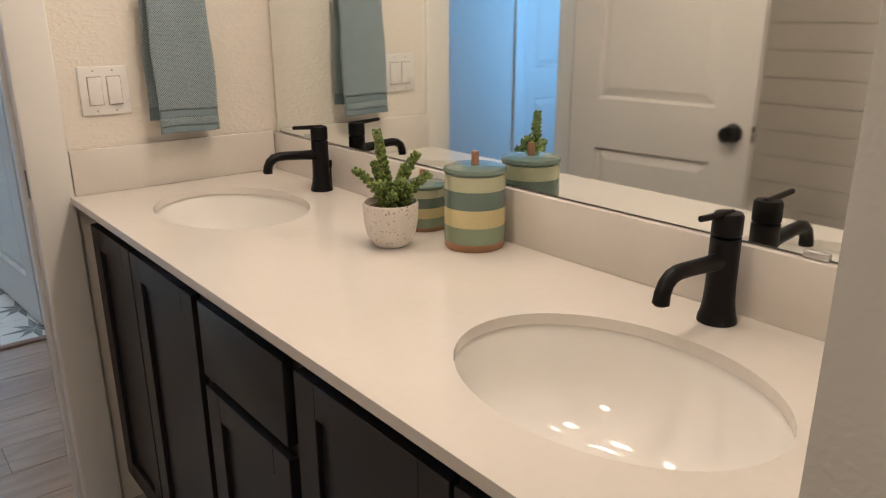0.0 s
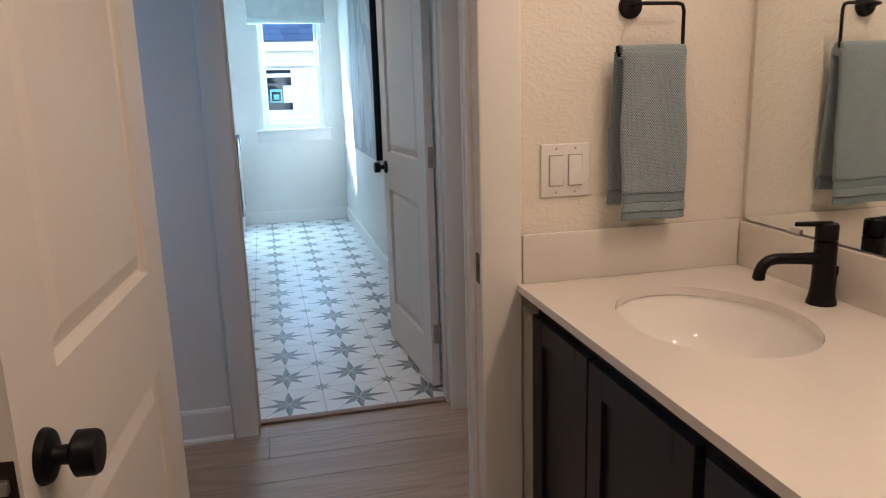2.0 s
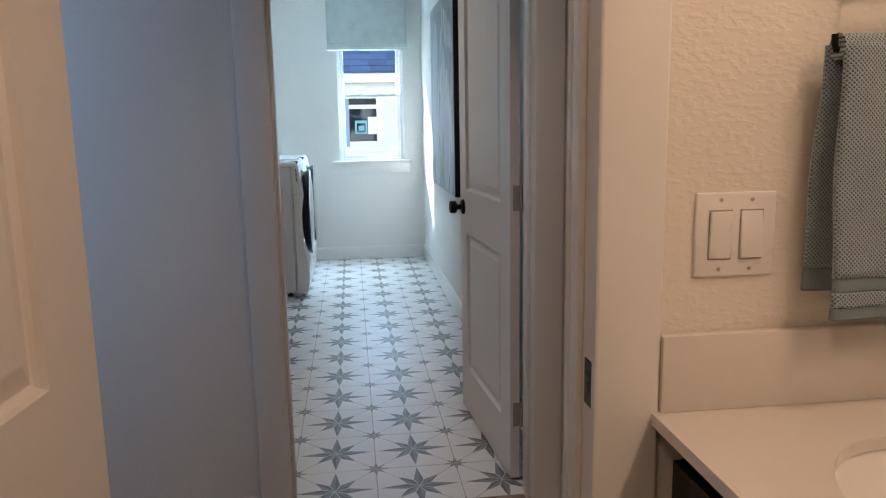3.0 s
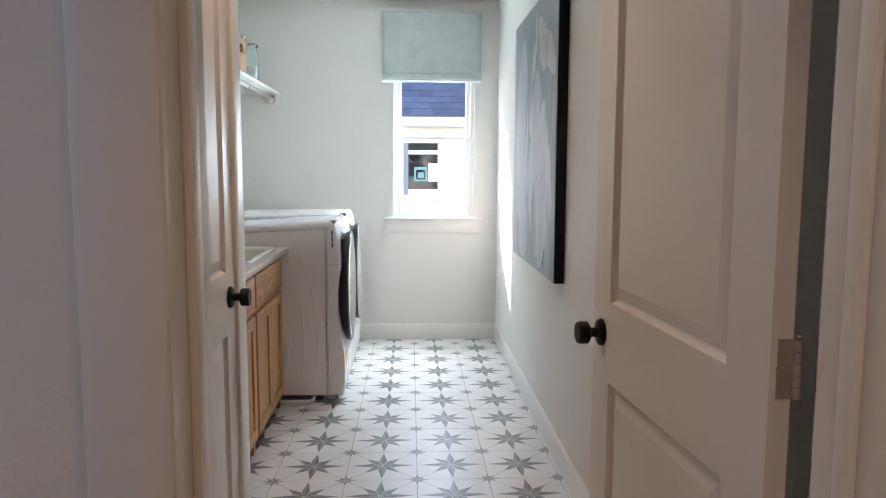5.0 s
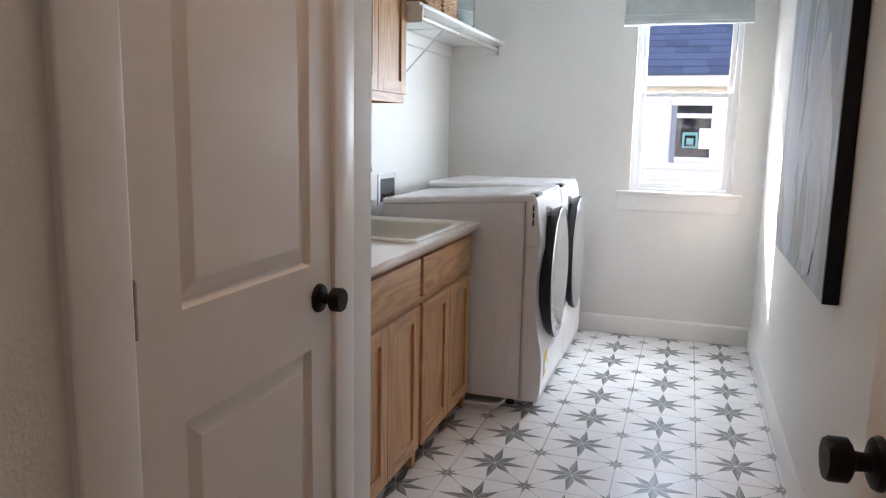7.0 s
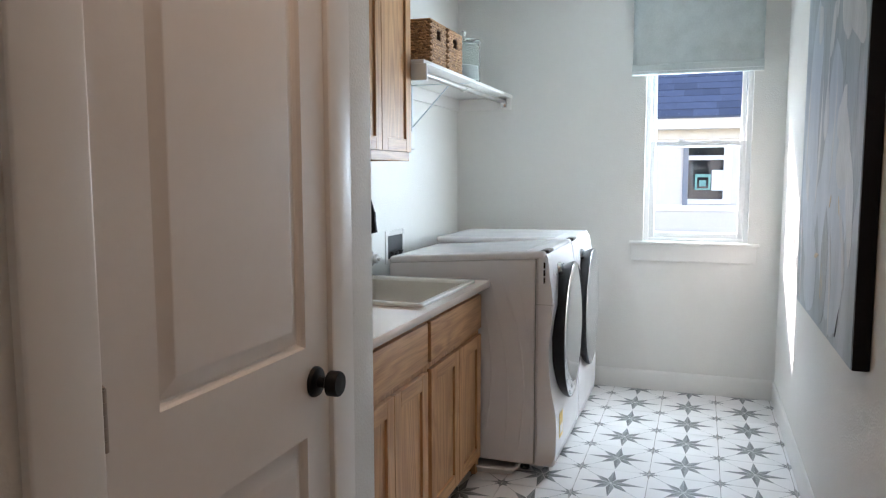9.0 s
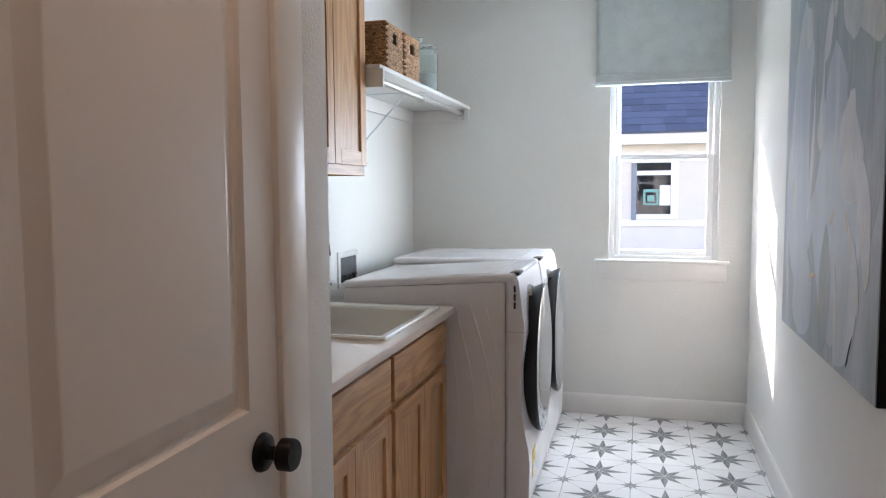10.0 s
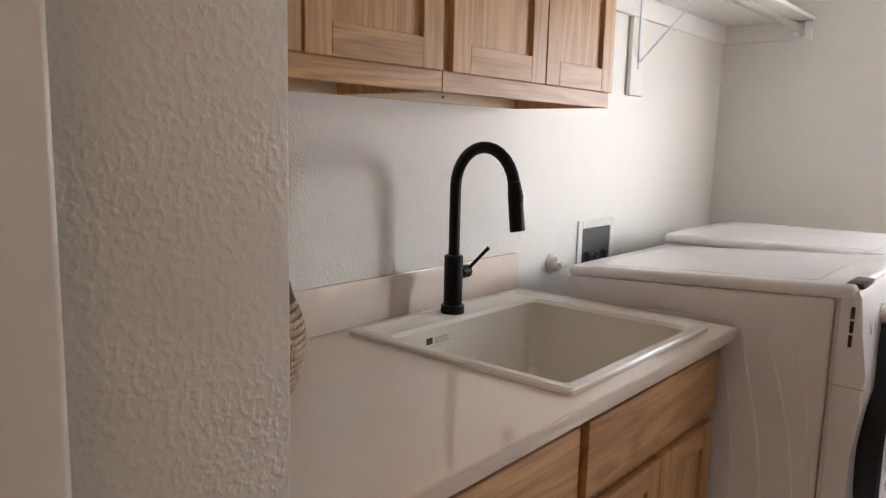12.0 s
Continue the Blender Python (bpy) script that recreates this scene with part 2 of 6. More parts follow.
def lathe(bm, profile, at=(0, 0, 0), seg=32, axis="z", caps=True):
    """Turn (radius, height) pairs about an axis through at."""
    t = bmesh.new()
    rings = []
    for r, h in profile:
        rings.append([t.verts.new((r * math.cos(2 * math.pi * i / seg), r * math.sin(2 * math.pi * i / seg), h)) for i in range(seg)])
    for a, b in zip(rings, rings[1:]):
        for i in range(seg):
            t.faces.new((a[i], a[(i + 1) % seg], b[(i + 1) % seg], b[i]))
    if caps:
        t.faces.new(rings[0][::-1])
        t.faces.new(rings[-1])
    rot = {"z": Matrix(), "x": Matrix.Rotation(radians(90), 4, "Y"), "y": Matrix.Rotation(radians(-90), 4, "X")}[axis]
    return join(bm, t, Matrix.Translation(at) @ rot)


def tube(bm, pts, r, seg=12, caps=True):
    """A round bar along points; r is one radius or one per point."""
    pts = [Vector(p) for p in pts]
    rs = r if isinstance(r, (list, tuple)) else [r] * len(pts)
    rings, up = [], None
    for i, p in enumerate(pts):
        d = (pts[min(i + 1, len(pts) - 1)] - pts[max(i - 1, 0)]).normalized()
        if up is None:
            up = d.orthogonal().normalized()
        up = (up - d * up.dot(d)).normalized()
        w = d.cross(up)
        rings.append([bm.verts.new(p + (up * math.cos(2 * math.pi * k / seg) + w * math.sin(2 * math.pi * k / seg)) * rs[i]) for k in range(seg)])
    for a, b in zip(rings, rings[1:]):
        for k in range(seg):
            bm.faces.new((a[k], a[(k + 1) % seg], b[(k + 1) % seg], b[k]))
    if caps:
        bm.faces.new(rings[0][::-1])
        bm.faces.new(rings[-1])
    return bm


def prism(bm, outline, lo, hi, axis):
    """Extrude a closed outline of 2D points along an axis (0 x: outline is y,z; 1 y: x,z; 2 z: x,y)."""
    def at(p, h):
        return {0: (h, p[0], p[1]), 1: (p[0], h, p[1]), 2: (p[0], p[1], h)}[axis]
    a = [bm.verts.new(at(p, lo)) for p in outline]
    b = [bm.verts.new(at(p, hi)) for p in outline]
    n = len(outline)
    for i in range(n):
        bm.faces.new((a[i], a[(i + 1) % n], b[(i + 1) % n], b[i]))
    bm.faces.new(a[::-1])
    bm.faces.new(b)
    return bm


def structure(name, bm, material, label, category):
    return solid(name, bm, material, label, category, "structure")


# ---- plan ----
ZC = 2.62
BY, BY2 = 2.25, 2.37          # wall between bathroom and hall
HY, LY = 3.56, 3.72           # wall between hall and laundry
XM = 1.316                    # bathroom mirror wall
LX = -0.228                   # short laundry wall with the closet door
AX = -1.05                    # cabinet alcove wall
RX = 1.015                    # laundry wall with the painting
YB = 8.51                     # window wall
YE, XE = 5.400, -0.257                    # end of the short wall
DX0, DX1 = -0.080, 0.648      # bathroom doorway
EX0, EX1 = 0.075, 0.891       # laundry doorway
DH = 2.05

# bathroom
b = B(); box(b, XM, XM + 0.12, -1.6, BY + 0.12, 0, ZC); structure("wall_bath_mirror", b, WALLB, "cream orange-peel bathroom wall behind the mirror", "wall")
b = B(); box(b, DX1 + 0.02, XM, BY, BY2, 0, ZC); box(b, -1.5, DX0 - 0.02, BY, BY2, 0, ZC); box(b, DX0 - 0.02, DX1 + 0.02, BY, BY2, DH + 0.02, ZC)
structure("wall_bath_hall", b, WALLB, "cream orange-peel wall with the bathroom doorway", "wall")
b = B(); box(b, -1.5, -1.36, -1.6, BY, 0, ZC); structure("wall_bath_west", b, WALL, "white painted wall behind the shiplap boards", "wall")
b = B(); box(b, -1.5, XM + 0.12, -1.72, -1.6, 0, ZC); structure("wall_bath_south", b, WALL, "plain cream bathroom end wall", "wall")
b = B(); box(b, 0.726, XM, 0.27, 0.42, 0, ZC); structure("wall_bath_return", b, WALLS, "cream wall return beside the vanity", "wall")
b = B(); box(b, -1.5, XM + 0.12, -1.72, BY2, ZC, ZC + 0.1); structure("ceiling_bath", b, CEIL, "white bathroom ceiling", "ceiling")
# hall
KX0, KX1 = -1.83, -1.085       # shut hall door, seen in the mirror
b = B(); box(b, -2.0, KX0 - 0.02, HY, LY, 0, ZC); box(b, KX0 - 0.02, KX1 + 0.02, HY + 0.06, LY, 0, DH + 0.02); box(b, KX0 - 0.02, KX1 + 0.02, HY, LY, DH + 0.02, ZC); box(b, KX1 + 0.02, EX0 - 0.02, HY, LY, 0, ZC); box(b, EX1 + 0.02, 3.0, HY, LY, 0, ZC); box(b, EX0 - 0.02, EX1 + 0.02, HY, LY, DH + 0.02, ZC)
structure("wall_hall_laundry", b, WALL, "greige hall wall with the laundry doorway", "wall")
b = B(); box(b, XM + 0.12, 3.0, BY, BY2, 0, ZC); box(b, -2.0, -1.5, BY, BY2, 0, ZC); structure("wall_hall_south", b, WALL, "greige hall wall", "wall")
b = B(); box(b, -2.12, -2.0, BY, LY, 0, ZC); structure("wall_hall_west", b, WALL, "plain wall closing the hall", "wall")
b = B(); box(b, 3.0, 3.12, BY, LY, 0, ZC); structure("wall_hall_east", b, WALL, "plain wall closing the hall", "wall")
b = B(); box(b, -2.12, 3.12, BY2, LY, ZC, ZC + 0.1); structure("ceiling_hall", b, CEIL, "white hall ceiling", "ceiling")
# laundry
CY0, CY1 = 4.432, 5.092       # closet doorway
b = B(); box(b, LX - 0.12, LX, LY, CY0 - 0.02, 0, ZC); box(b, LX - 0.12, LX, CY1 + 0.02, CY1 + 0.09, 0, ZC); box(b, LX - 0.12, XE, CY1 + 0.09, YE, 0, ZC, 0.004, 2); box(b, LX - 0.12, LX, CY0 - 0.02, CY1 + 0.02, DH + 0.02, ZC)
structure("wall_closet", b, WALL, "orange-peel wall holding the closet door", "wall")
b = B(); box(b, AX - 0.12, LX - 0.12, YE - 0.12, YE, 0, ZC); structure("wall_alcove_south", b, WALL, "white wall at the near end of the cabinets", "wall")
b = B(); box(b, AX - 0.12, AX, YE, YB + 0.16, 0, ZC); structure("wall_alcove", b, WALL, "white orange-peel wall behind sink and washer", "wall")
b = B(); box(b, RX, RX + 0.12, LY, YB + 0.16, 0, ZC); structure("wall_painting", b, WALL, "white orange-peel wall holding the painting", "wall")
WX0, WX1, WZ0, WZ1 = 0.205, 0.832, 0.972, 2.45
b = B(); box(b, AX, WX0, YB, YB + 0.16, 0, ZC); box(b, WX1, RX, YB, YB + 0.16, 0, ZC); box(b, WX0, WX1, YB, YB + 0.16, 0, WZ0); box(b, WX0, WX1, YB, YB + 0.16, WZ1, ZC)
structure("wall_window", b, WALL, "white orange-peel wall with the window", "wall")
b = B(); box(b, AX - 0.12, RX + 0.12, LY, YB + 0.16, ZC, ZC + 0.1); structure("ceiling_laundry", b, CEIL, "white laundry ceiling", "ceiling")
b = B(); box(b, AX - 0.12, LX - 0.12, LY, LY + 0.02, 0, ZC); box(b, AX - 0.12, AX - 0.1, LY, YE, 0, ZC); structure("wall_closet_inside", b, WALL, "plain wall inside the closed closet", "wall")

# ---- trim ----
def moulded(x0, x1, face, out):
    """Flat eased casing cross-section from inner edge x0 to outer edge x1, standing out from a wall face."""
    d = x1 - x0
    pts = [(0, 0), (0, 0.0135), (0.02, 0.0155), (0.05, 0.0165), (0.95, 0.0165), (0.98, 0.0155), (1.0, 0.0135), (1.0, 0)]
    return [(x0 + d * a, face + out * h) for a, h in pts]


def casing(name, x0, x1, face, out, head, label):
    """Both legs and the head of a door casing in a wall that runs along x."""
    e = thing(name, ((x0 + x1) / 2, face, 0), label, "door casing")
    e["kind"] = "structure"
    w = 0.092
    bl = B(); prism(bl, moulded(x0 + 0.004, x0 - w, face, out), 0, head + w, 2); part("casing_leg", bl, TRIM, e)
    br = B(); prism(br, moulded(x1 - 0.004, x1 + w, face, out), 0, head + w, 2); part("casing_leg", br, TRIM, e)
    bh = B(); prism(bh, [(y, z) for z, y in moulded(head - 0.004, head + w, face, out)], x0 + 0.004, x1 - 0.004, 0); part("casing_head", bh, TRIM, e)
    return e


def jamb(name, x0, x1, y0, y1, head, stop_y, label):
    e = thing(name, ((x0 + x1) / 2, (y0 + y1) / 2, 0), label, "door jamb")
    e["kind"] = "structure"
    for a, c in ((x0 - 0.02, x0), (x1, x1 + 0.02)):
        q = B(); box(q, a, c, y0 - 0.002, y1 + 0.002, 0, head, 0.001, 1); part("jamb_leg", q, TRIM, e)
    q = B(); box(q, x0 - 0.02, x1 + 0.02, y0 - 0.002, y1 + 0.002, head, head + 0.02, 0.001, 1); part("jamb_head", q, TRIM, e)
    for a, c in ((x0, x0 + 0.011), (x1 - 0.011, x1)):
        q = B(); box(q, a, c, stop_y, stop_y + 0.035, 0, head - 0.011, 0.002, 2); part("stop", q, TRIM, e)
    q = B(); box(q, x0, x1, stop_y, stop_y + 0.035, head - 0.011, head, 0.002, 2); part("stop", q, TRIM, e)
    return e


jb = jamb("door_frame_1", DX0, DX1, BY, BY2, DH, BY + 0.05, "white painted bathroom door jamb with stop")
q = B(); box(q, DX1 - 0.0015, DX1 + 0.001, BY + 0.008, BY + 0.040, 0.915, 0.985, 0.0006, 1); box(q, DX1 - 0.003, DX1 + 0.001, BY - 0.006, BY + 0.010, 0.93, 0.97, 0.001, 1)
sp = part("strike_plate", q, BRONZE, jb, "dark bronze strike plate")
# hole not cut: a thin black box gives its shade
q = B(); box(q, DX1 - 0.0022, DX1 - 0.001, BY + 0.016, BY + 0.032, 0.937, 0.963); part("bolt_hole", q, DARKGLASS, sp)
casing("trim_1", DX0, DX1, BY, -1, DH, "flat white casing round the bathroom doorway")
casing("trim_2", DX0, DX1, BY2, 1, DH, "flat white casing on the hall side of the bathroom")
jamb("door_frame_2", EX0, EX1, HY, LY, DH, HY + 0.06, "white painted laundry door jamb with stop")
casing("trim_5", KX0, KX1, HY, -1, DH, "flat white casing round the shut hall door")
jamb("door_frame_4", KX0, KX1, HY, HY + 0.06, DH, HY + 0.022, "white painted jamb of the shut hall door")
casing("trim_3", EX0, EX1, HY, -1, DH, "flat white casing round the laundry doorway")


def casing_y(name, y0, y1, face, head, label):
    e = thing(name, (face, (y0 + y1) / 2, 0), label, "door casing")
    e["kind"] = "structure"
    w = 0.098
    def sw(pts):
        return [(x, y) for y, x in pts]
    q = B(); prism(q, sw(moulded(y0 + 0.003, y0 - w - 0.02, face, 1)), 0, head + w, 2); part("casing_leg", q, TRIM, e)
    q = B(); prism(q, sw(moulded(y1 - 0.003, y1 + w, face, 1)), 0, head + w, 2); part("casing_leg", q, TRIM, e)
    q = B(); prism(q, [(x, z) for z, x in moulded(head - 0.003, head + w, face, 1)], y0, y1, 1); part("casing_head", q, TRIM, e)
    return e


casing_y("trim_4", CY0 - 0.006, CY1 + 0.004, LX, DH, "flat white casing round the closet door")
e = thing("door_frame_3", (LX - 0.06, (CY0 + CY1) / 2, 0), "white painted closet door jamb", "door jamb"); e["kind"] = "structure"
for a, c in ((CY0 - 0.02, CY0 - 0.004), (CY1 + 0.004, CY1 + 0.02)):
    q = B(); box(q, LX - 0.12, LX - 0.001, a, c, 0, DH, 0.001, 1); part("jamb_leg", q, TRIM, e)
q = B(); box(q, LX - 0.12, LX - 0.001, CY0, CY1, DH - 0.004, DH + 0.016, 0.001, 1); part("jamb_head", q, TRIM, e)


def base_x(name, x0, x1, face, out, label, h=0.135):
    """Baseboard on a wall that runs along x."""
    pts = [(face, 0), (face + out * 0.013, 0), (face + out * 0.013, h - 0.02), (face + out * 0.010, h - 0.008), (face + out * 0.004, h), (face, h)]
    q = B(); prism(q, pts, x0, x1, 0)
    return structure(name, q, TRIM, label, "baseboard")


def base_y(name, y0, y1, face, out, label, h=0.135):
    pts = [(face, 0), (face + out * 0.013, 0), (face + out * 0.013, h - 0.02), (face + out * 0.010, h - 0.008), (face + out * 0.004, h), (face, h)]
    q = B(); prism(q, pts, y0, y1, 1)
    return structure(name, q, TRIM, label, "baseboard")


base_x("baseboard_1", KX1 + 0.095, EX0 - 0.095, HY, -1, "white painted hall baseboard beside the laundry door")
base_x("baseboard_2", EX1 + 0.095, 3.0, HY, -1, "white painted hall baseboard")
base_x("baseboard_3", DX1 + 0.095, 3.0, BY2, 1, "white painted hall baseboard")
base_x("baseboard_4", -1.02, RX - 0.013, YB, -1, "white painted laundry baseboard under the window", 0.125)
base_y("baseboard_5", LY, YB, RX, -1, "white painted laundry baseboard under the painting", 0.125)
base_y("baseboard_6", LY, CY0 - 0.11, LX, 1, "white painted short baseboard beside closet door", 0.125)
base_y("baseboard_7", CY1 + 0.105, YE, XE, 1, "white painted short baseboard at wall end", 0.125)
base_y("baseboard_8", -1.6, BY, -1.344, 1, "white painted bathroom baseboard under shiplap")
# quarter-round shoe along the hall baseboard and a worn oak reducer at the tile
for nm, x0, x1 in (("trim_6", KX1 + 0.095, EX0 - 0.095), ("trim_7", EX1 + 0.095, 3.0)):
    q = B(); prism(q, [(HY - 0.0132, 0.0005)] + [(HY - 0.0132 - 0.014 * math.cos(radians(k * 15)), 0.0005 + 0.019 * math.sin(radians(k * 15))) for k in range(7)], x0, x1, 0)
    structure(nm, q, TRIM, "white quarter-round shoe along the hall baseboard", "trim")
# reducer
q = B(); box(q, EX0, EX1, 3.63, 3.668, 0.0, 0.012, 0.005, 3)
structure("threshold_1", q, wood("reducer_wood", (0.30, 0.21, 0.16), (0.20, 0.13, 0.09), 0), "brown wood reducer strip at the laundry doorway", "threshold")
q = B(); box(q, DX0, DX1, BY - 0.018, BY + 0.012, 0.0, 0.01, 0.004, 2)
structure("threshold_2", q, mat("pale_strip", (0.55, 0.53, 0.50), 0.4, vary=0.04), "pale transition strip at the bathroom doorway", "threshold")


# ---- doors ----
def panel_face(bm, W, H, y, out, openings):
    """One moulded face of a door in the plane y, with sunk panels; out is the way it faces (+1 or -1)."""
    def quad(x0, x1, z0, z1):
        bm.faces.new([bm.verts.new(p) for p in ((x0, y, z0), (x1, y, z0), (x1, y, z1), (x0, y, z1))])
    xs = (openings[0][0], openings[0][1])
    quad(0, xs[0], 0, H); quad(xs[1], W, 0, H)
    zs = [0.0]
    for o in openings:
        zs += [o[2], o[3]]
    zs.append(H)
    for i in range(0, len(zs), 2):
        quad(xs[0], xs[1], zs[i], zs[i + 1])
    for x0, x1, z0, z1 in openings:
        prev = None
        for ins, dep in ((0, 0), (0.003, 0.009), (0.007, 0.0145), (0.011, 0.0160), (0.043, 0.0045), (0.046, 0.0040)):
            ring = [bm.verts.new(p) for p in ((x0 + ins, y - out * dep, z0 + ins), (x1 - ins, y - out * dep, z0 + ins), (x1 - ins, y - out * dep, z1 - ins), (x0 + ins, y - out * dep, z1 - ins))]
            if prev:
                for i in range(4):
                    bm.faces.new((prev[i], prev[(i + 1) % 4], ring[(i + 1) % 4], ring[i]))
            prev = ring
        bm.faces.new(prev)


def knob_set(door, x, z, y, out):
    q = B()
    lathe(q, [(0.0335, 0), (0.0335, 0.004), (0.031, 0.009), (0.0245, 0.012), (0.013, 0.013), (0.0115, 0.020), (0.0125, 0.030), (0.022, 0.034), (0.0275, 0.038), (0.0275, 0.058), (0.025, 0.0625), (0.0, 0.0635)], (0, 0, 0), 36, "y", caps=False)
    bmesh.ops.transform(q, matrix=Matrix.Translation((x, y, z)) @ Matrix.Diagonal((1, out, 1, 1)), verts=q.verts)
    return part("knob", q, BLACKMET, door, "matte black round knob with rose", local=True)


def panel_door(name, W, label, base, rz, swing_y, knob_sides=(1, -1), hinge_side=1, H=2.03, stiles=(0.115, 0.1)):
    """A two-panel door: hinge edge at the origin, leaf along +x, thickness from y=-0.035 to 0."""
    d = thing(name, base, label, "door", rz=rz)
    T = 0.035
    op = [(stiles[0], W - stiles[1], 0.205, 0.832), (stiles[0], W - stiles[1], 1.026, H - 0.125)]
    q = B()
    panel_face(q, W, H, 0.0, 1, op)
    panel_face(q, W, H, -T, -1, op)
    for a, c in (((0, 0), (0, 1)), ((1, 0), (1, 1))):
        x = W * a[0]
        q.faces.new([q.verts.new(p) for p in ((x, 0, 0), (x, -T, 0), (x, -T, H), (x, 0, H))])
    for z in (0, H):
        q.faces.new([q.verts.new(p) for p in ((0, 0, z), (W, 0, z), (W, -T, z), (0, -T, z))])
    bmesh.ops.remove_doubles(q, verts=q.verts, dist=0.0002)
    part("leaf", q, DOORP, d, local=True, smooth=False)
    for s in knob_sides:
        knob_set(d, W - 0.062, 0.945, 0.0 if s > 0 else -T, s)
    q = B(); box(q, W - 0.0005, W + 0.0012, -T / 2 - 0.0125, -T / 2 + 0.0125, 0.917, 0.973, 0.0004, 1)
    lp = part("latch_plate", q, BRONZE, d, "dark bronze latch plate", local=True)
    q = B(); box(q, W + 0.001, W + 0.011, -T / 2 - 0.006, -T / 2 + 0.006, 0.937, 0.953, 0.002, 2); part("bolt", q, NICKEL, lp, local=True)
    for z in (0.25, 1.052, 1.80):
        q = B()
        hy = 0.006 if hinge_side > 0 else -T - 0.006
        for k in range(5):
            lathe(q, [(0.0065, 0), (0.0065, 0.0172)], (-0.004, hy, z - 0.045 + k * 0.018), 12)
        lathe(q, [(0.004, 0), (0.0055, 0.003), (0.003, 0.006)], (-0.004, hy, z + 0.045), 10)
        box(q, -0.0016, 0.0004, min(hy, hy - hinge_side * 0.03), max(hy, hy - hinge_side * 0.03), z - 0.045, z + 0.045)
        h = part("hinge", q, HINGE, d, "satin nickel butt hinge", local=True)
        for dz in (-0.033, 0.0, 0.033):
            q = B(); lathe(q, [(0.0034, 0), (0.0034, 0.0005), (0.0, 0.0008)], (-0.0017, -T / 2 + 0.005 * (-1) ** (dz != 0), z + dz), 8, "x", caps=False); part("screw", q, BRONZE, h, local=True)
    return d


# bathroom door, open flat along the room; its hinge edge stands at the doorway's west jamb
panel_door("door_1", 0.75, "open white two-panel bathroom door with black knobs", (-0.031, 2.262, 0.008), -94.8, 0, hinge_side=-1, stiles=(0.125, 0.138))
# laundry door, open against the painting wall
panel_door("door_2", 0.785, "open white two-panel laundry door with black knobs", (0.860, 3.790, 0.010), 94.4, 0, hinge_side=-1, stiles=(0.125, 0.114))
# closet door, shut
panel_door("door_3", CY1 - CY0 - 0.006, "shut white two-panel closet door with black knob", (LX - 0.031, CY0 + 0.003, 0.010), 90.0, 0, knob_sides=(-1,), hinge_side=-1, stiles=(0.115, 0.097))
# hall door, shut
panel_door("door_4", KX1 - KX0 - 0.006, "shut white two-panel hall door", (KX0 + 0.003, HY + 0.037, 0.010), 0.0, 0, knob_sides=(), hinge_side=-1)


# ---- bathroom things ----
def ellipse(cx, cy, rx, ry, n, a0=0.0):
    return [(cx + rx * math.cos(a0 + 2 * math.pi * i / n), cy + ry * math.sin(a0 + 2 * math.pi * i / n)) for i in range(n)]


CT = 0.914                      # vanity top
SINKS = ((1.0, 1.887), (0.99, 0.764))
SRX, SRY = 0.169, 0.223
VX0, VY0, VY1 = 0.729, 0.424, BY - 0.002


def counter_with_holes(bm, x0, x1, y0, y1, z0, z1, holes):
    """A slab with oval holes: the top and bottom faces run from each oval to a rectangle round it."""
    n = 48
    cuts = sorted(holes, key=lambda h: h[1])
    ys = [y0] + [(a[1] + c[1]) / 2 for a, c in zip(cuts, cuts[1:])] + [y1]
    for k, (cx, cy, rx, ry) in enumerate(cuts):
        ya, yb = ys[k], ys[k + 1]
        el = ellipse(cx, cy, rx, ry, n)
        rim = []
        for px, py in el:
            dx, dy = px - cx, py - cy
            s = min(((x1 - cx) / dx if dx > 1e-9 else (x0 - cx) / dx if dx < -1e-9 else 1e9), ((yb - cy) / dy if dy > 1e-9 else (ya - cy) / dy if dy < -1e-9 else 1e9))
            rim.append((cx + dx * s, cy + dy * s))
        for corner in ((x0, ya), (x1, ya), (x1, yb), (x0, yb)):
            i = min(range(n), key=lambda j: (rim[j][0] - corner[0]) ** 2 + (rim[j][1] - corner[1]) ** 2)
            rim[i] = corner
        for z, flip in ((z1, 1), (z0, -1)):
            o = [bm.verts.new((*p, z)) for p in rim]
            i_ = [bm.verts.new((*p, z)) for p in el]
            for j in range(n):
                bm.faces.new((o[j], o[(j + 1) % n], i_[(j + 1) % n], i_[j]))
            if z == z1:
                top = i_
            else:
                for j in range(n):
                    bm.faces.new((top[j], top[(j + 1) % n], i_[(j + 1) % n], i_[j]))
    for a, c in (((x0, y0), (x1, y0)), ((x1, y0), (x1, y1)), ((x1, y1), (x0, y1)), ((x0, y1), (x0, y0))):
        bm.faces.new([bm.verts.new(p) for p in ((*a, z0), (*c, z0), (*c, z1), (*a, z1))])
    bmesh.ops.remove_doubles(bm, verts=bm.verts, dist=0.0003)


ct = thing("vanity_countertop", ((VX0 + XM) / 2, (VY0 + VY1) / 2, CT - 0.018), "white quartz vanity countertop with two oval sink cutouts", "countertop")
q = B(); counter_with_holes(q, VX0, XM - 0.002, VY0, VY1, CT - 0.018, CT, [(sx, sy, SRX, SRY) for sx, sy in SINKS]); part("slab", q, QUARTZ, ct)
q = B(); box(q, XM - 0.020, XM - 0.002, VY0, VY1 - 0.002, CT, CT + 0.108, 0.002, 2); part("backsplash", q, QUARTZ, ct, "white quartz backsplash under the mirror")
q = B(); box(q, VX0 + 0.012, XM - 0.022, VY1 - 0.020, VY1 - 0.002, CT, CT + 0.114, 0.002, 2); part("side_splash", q, QUARTZ, ct, "white quartz side splash under the switch")

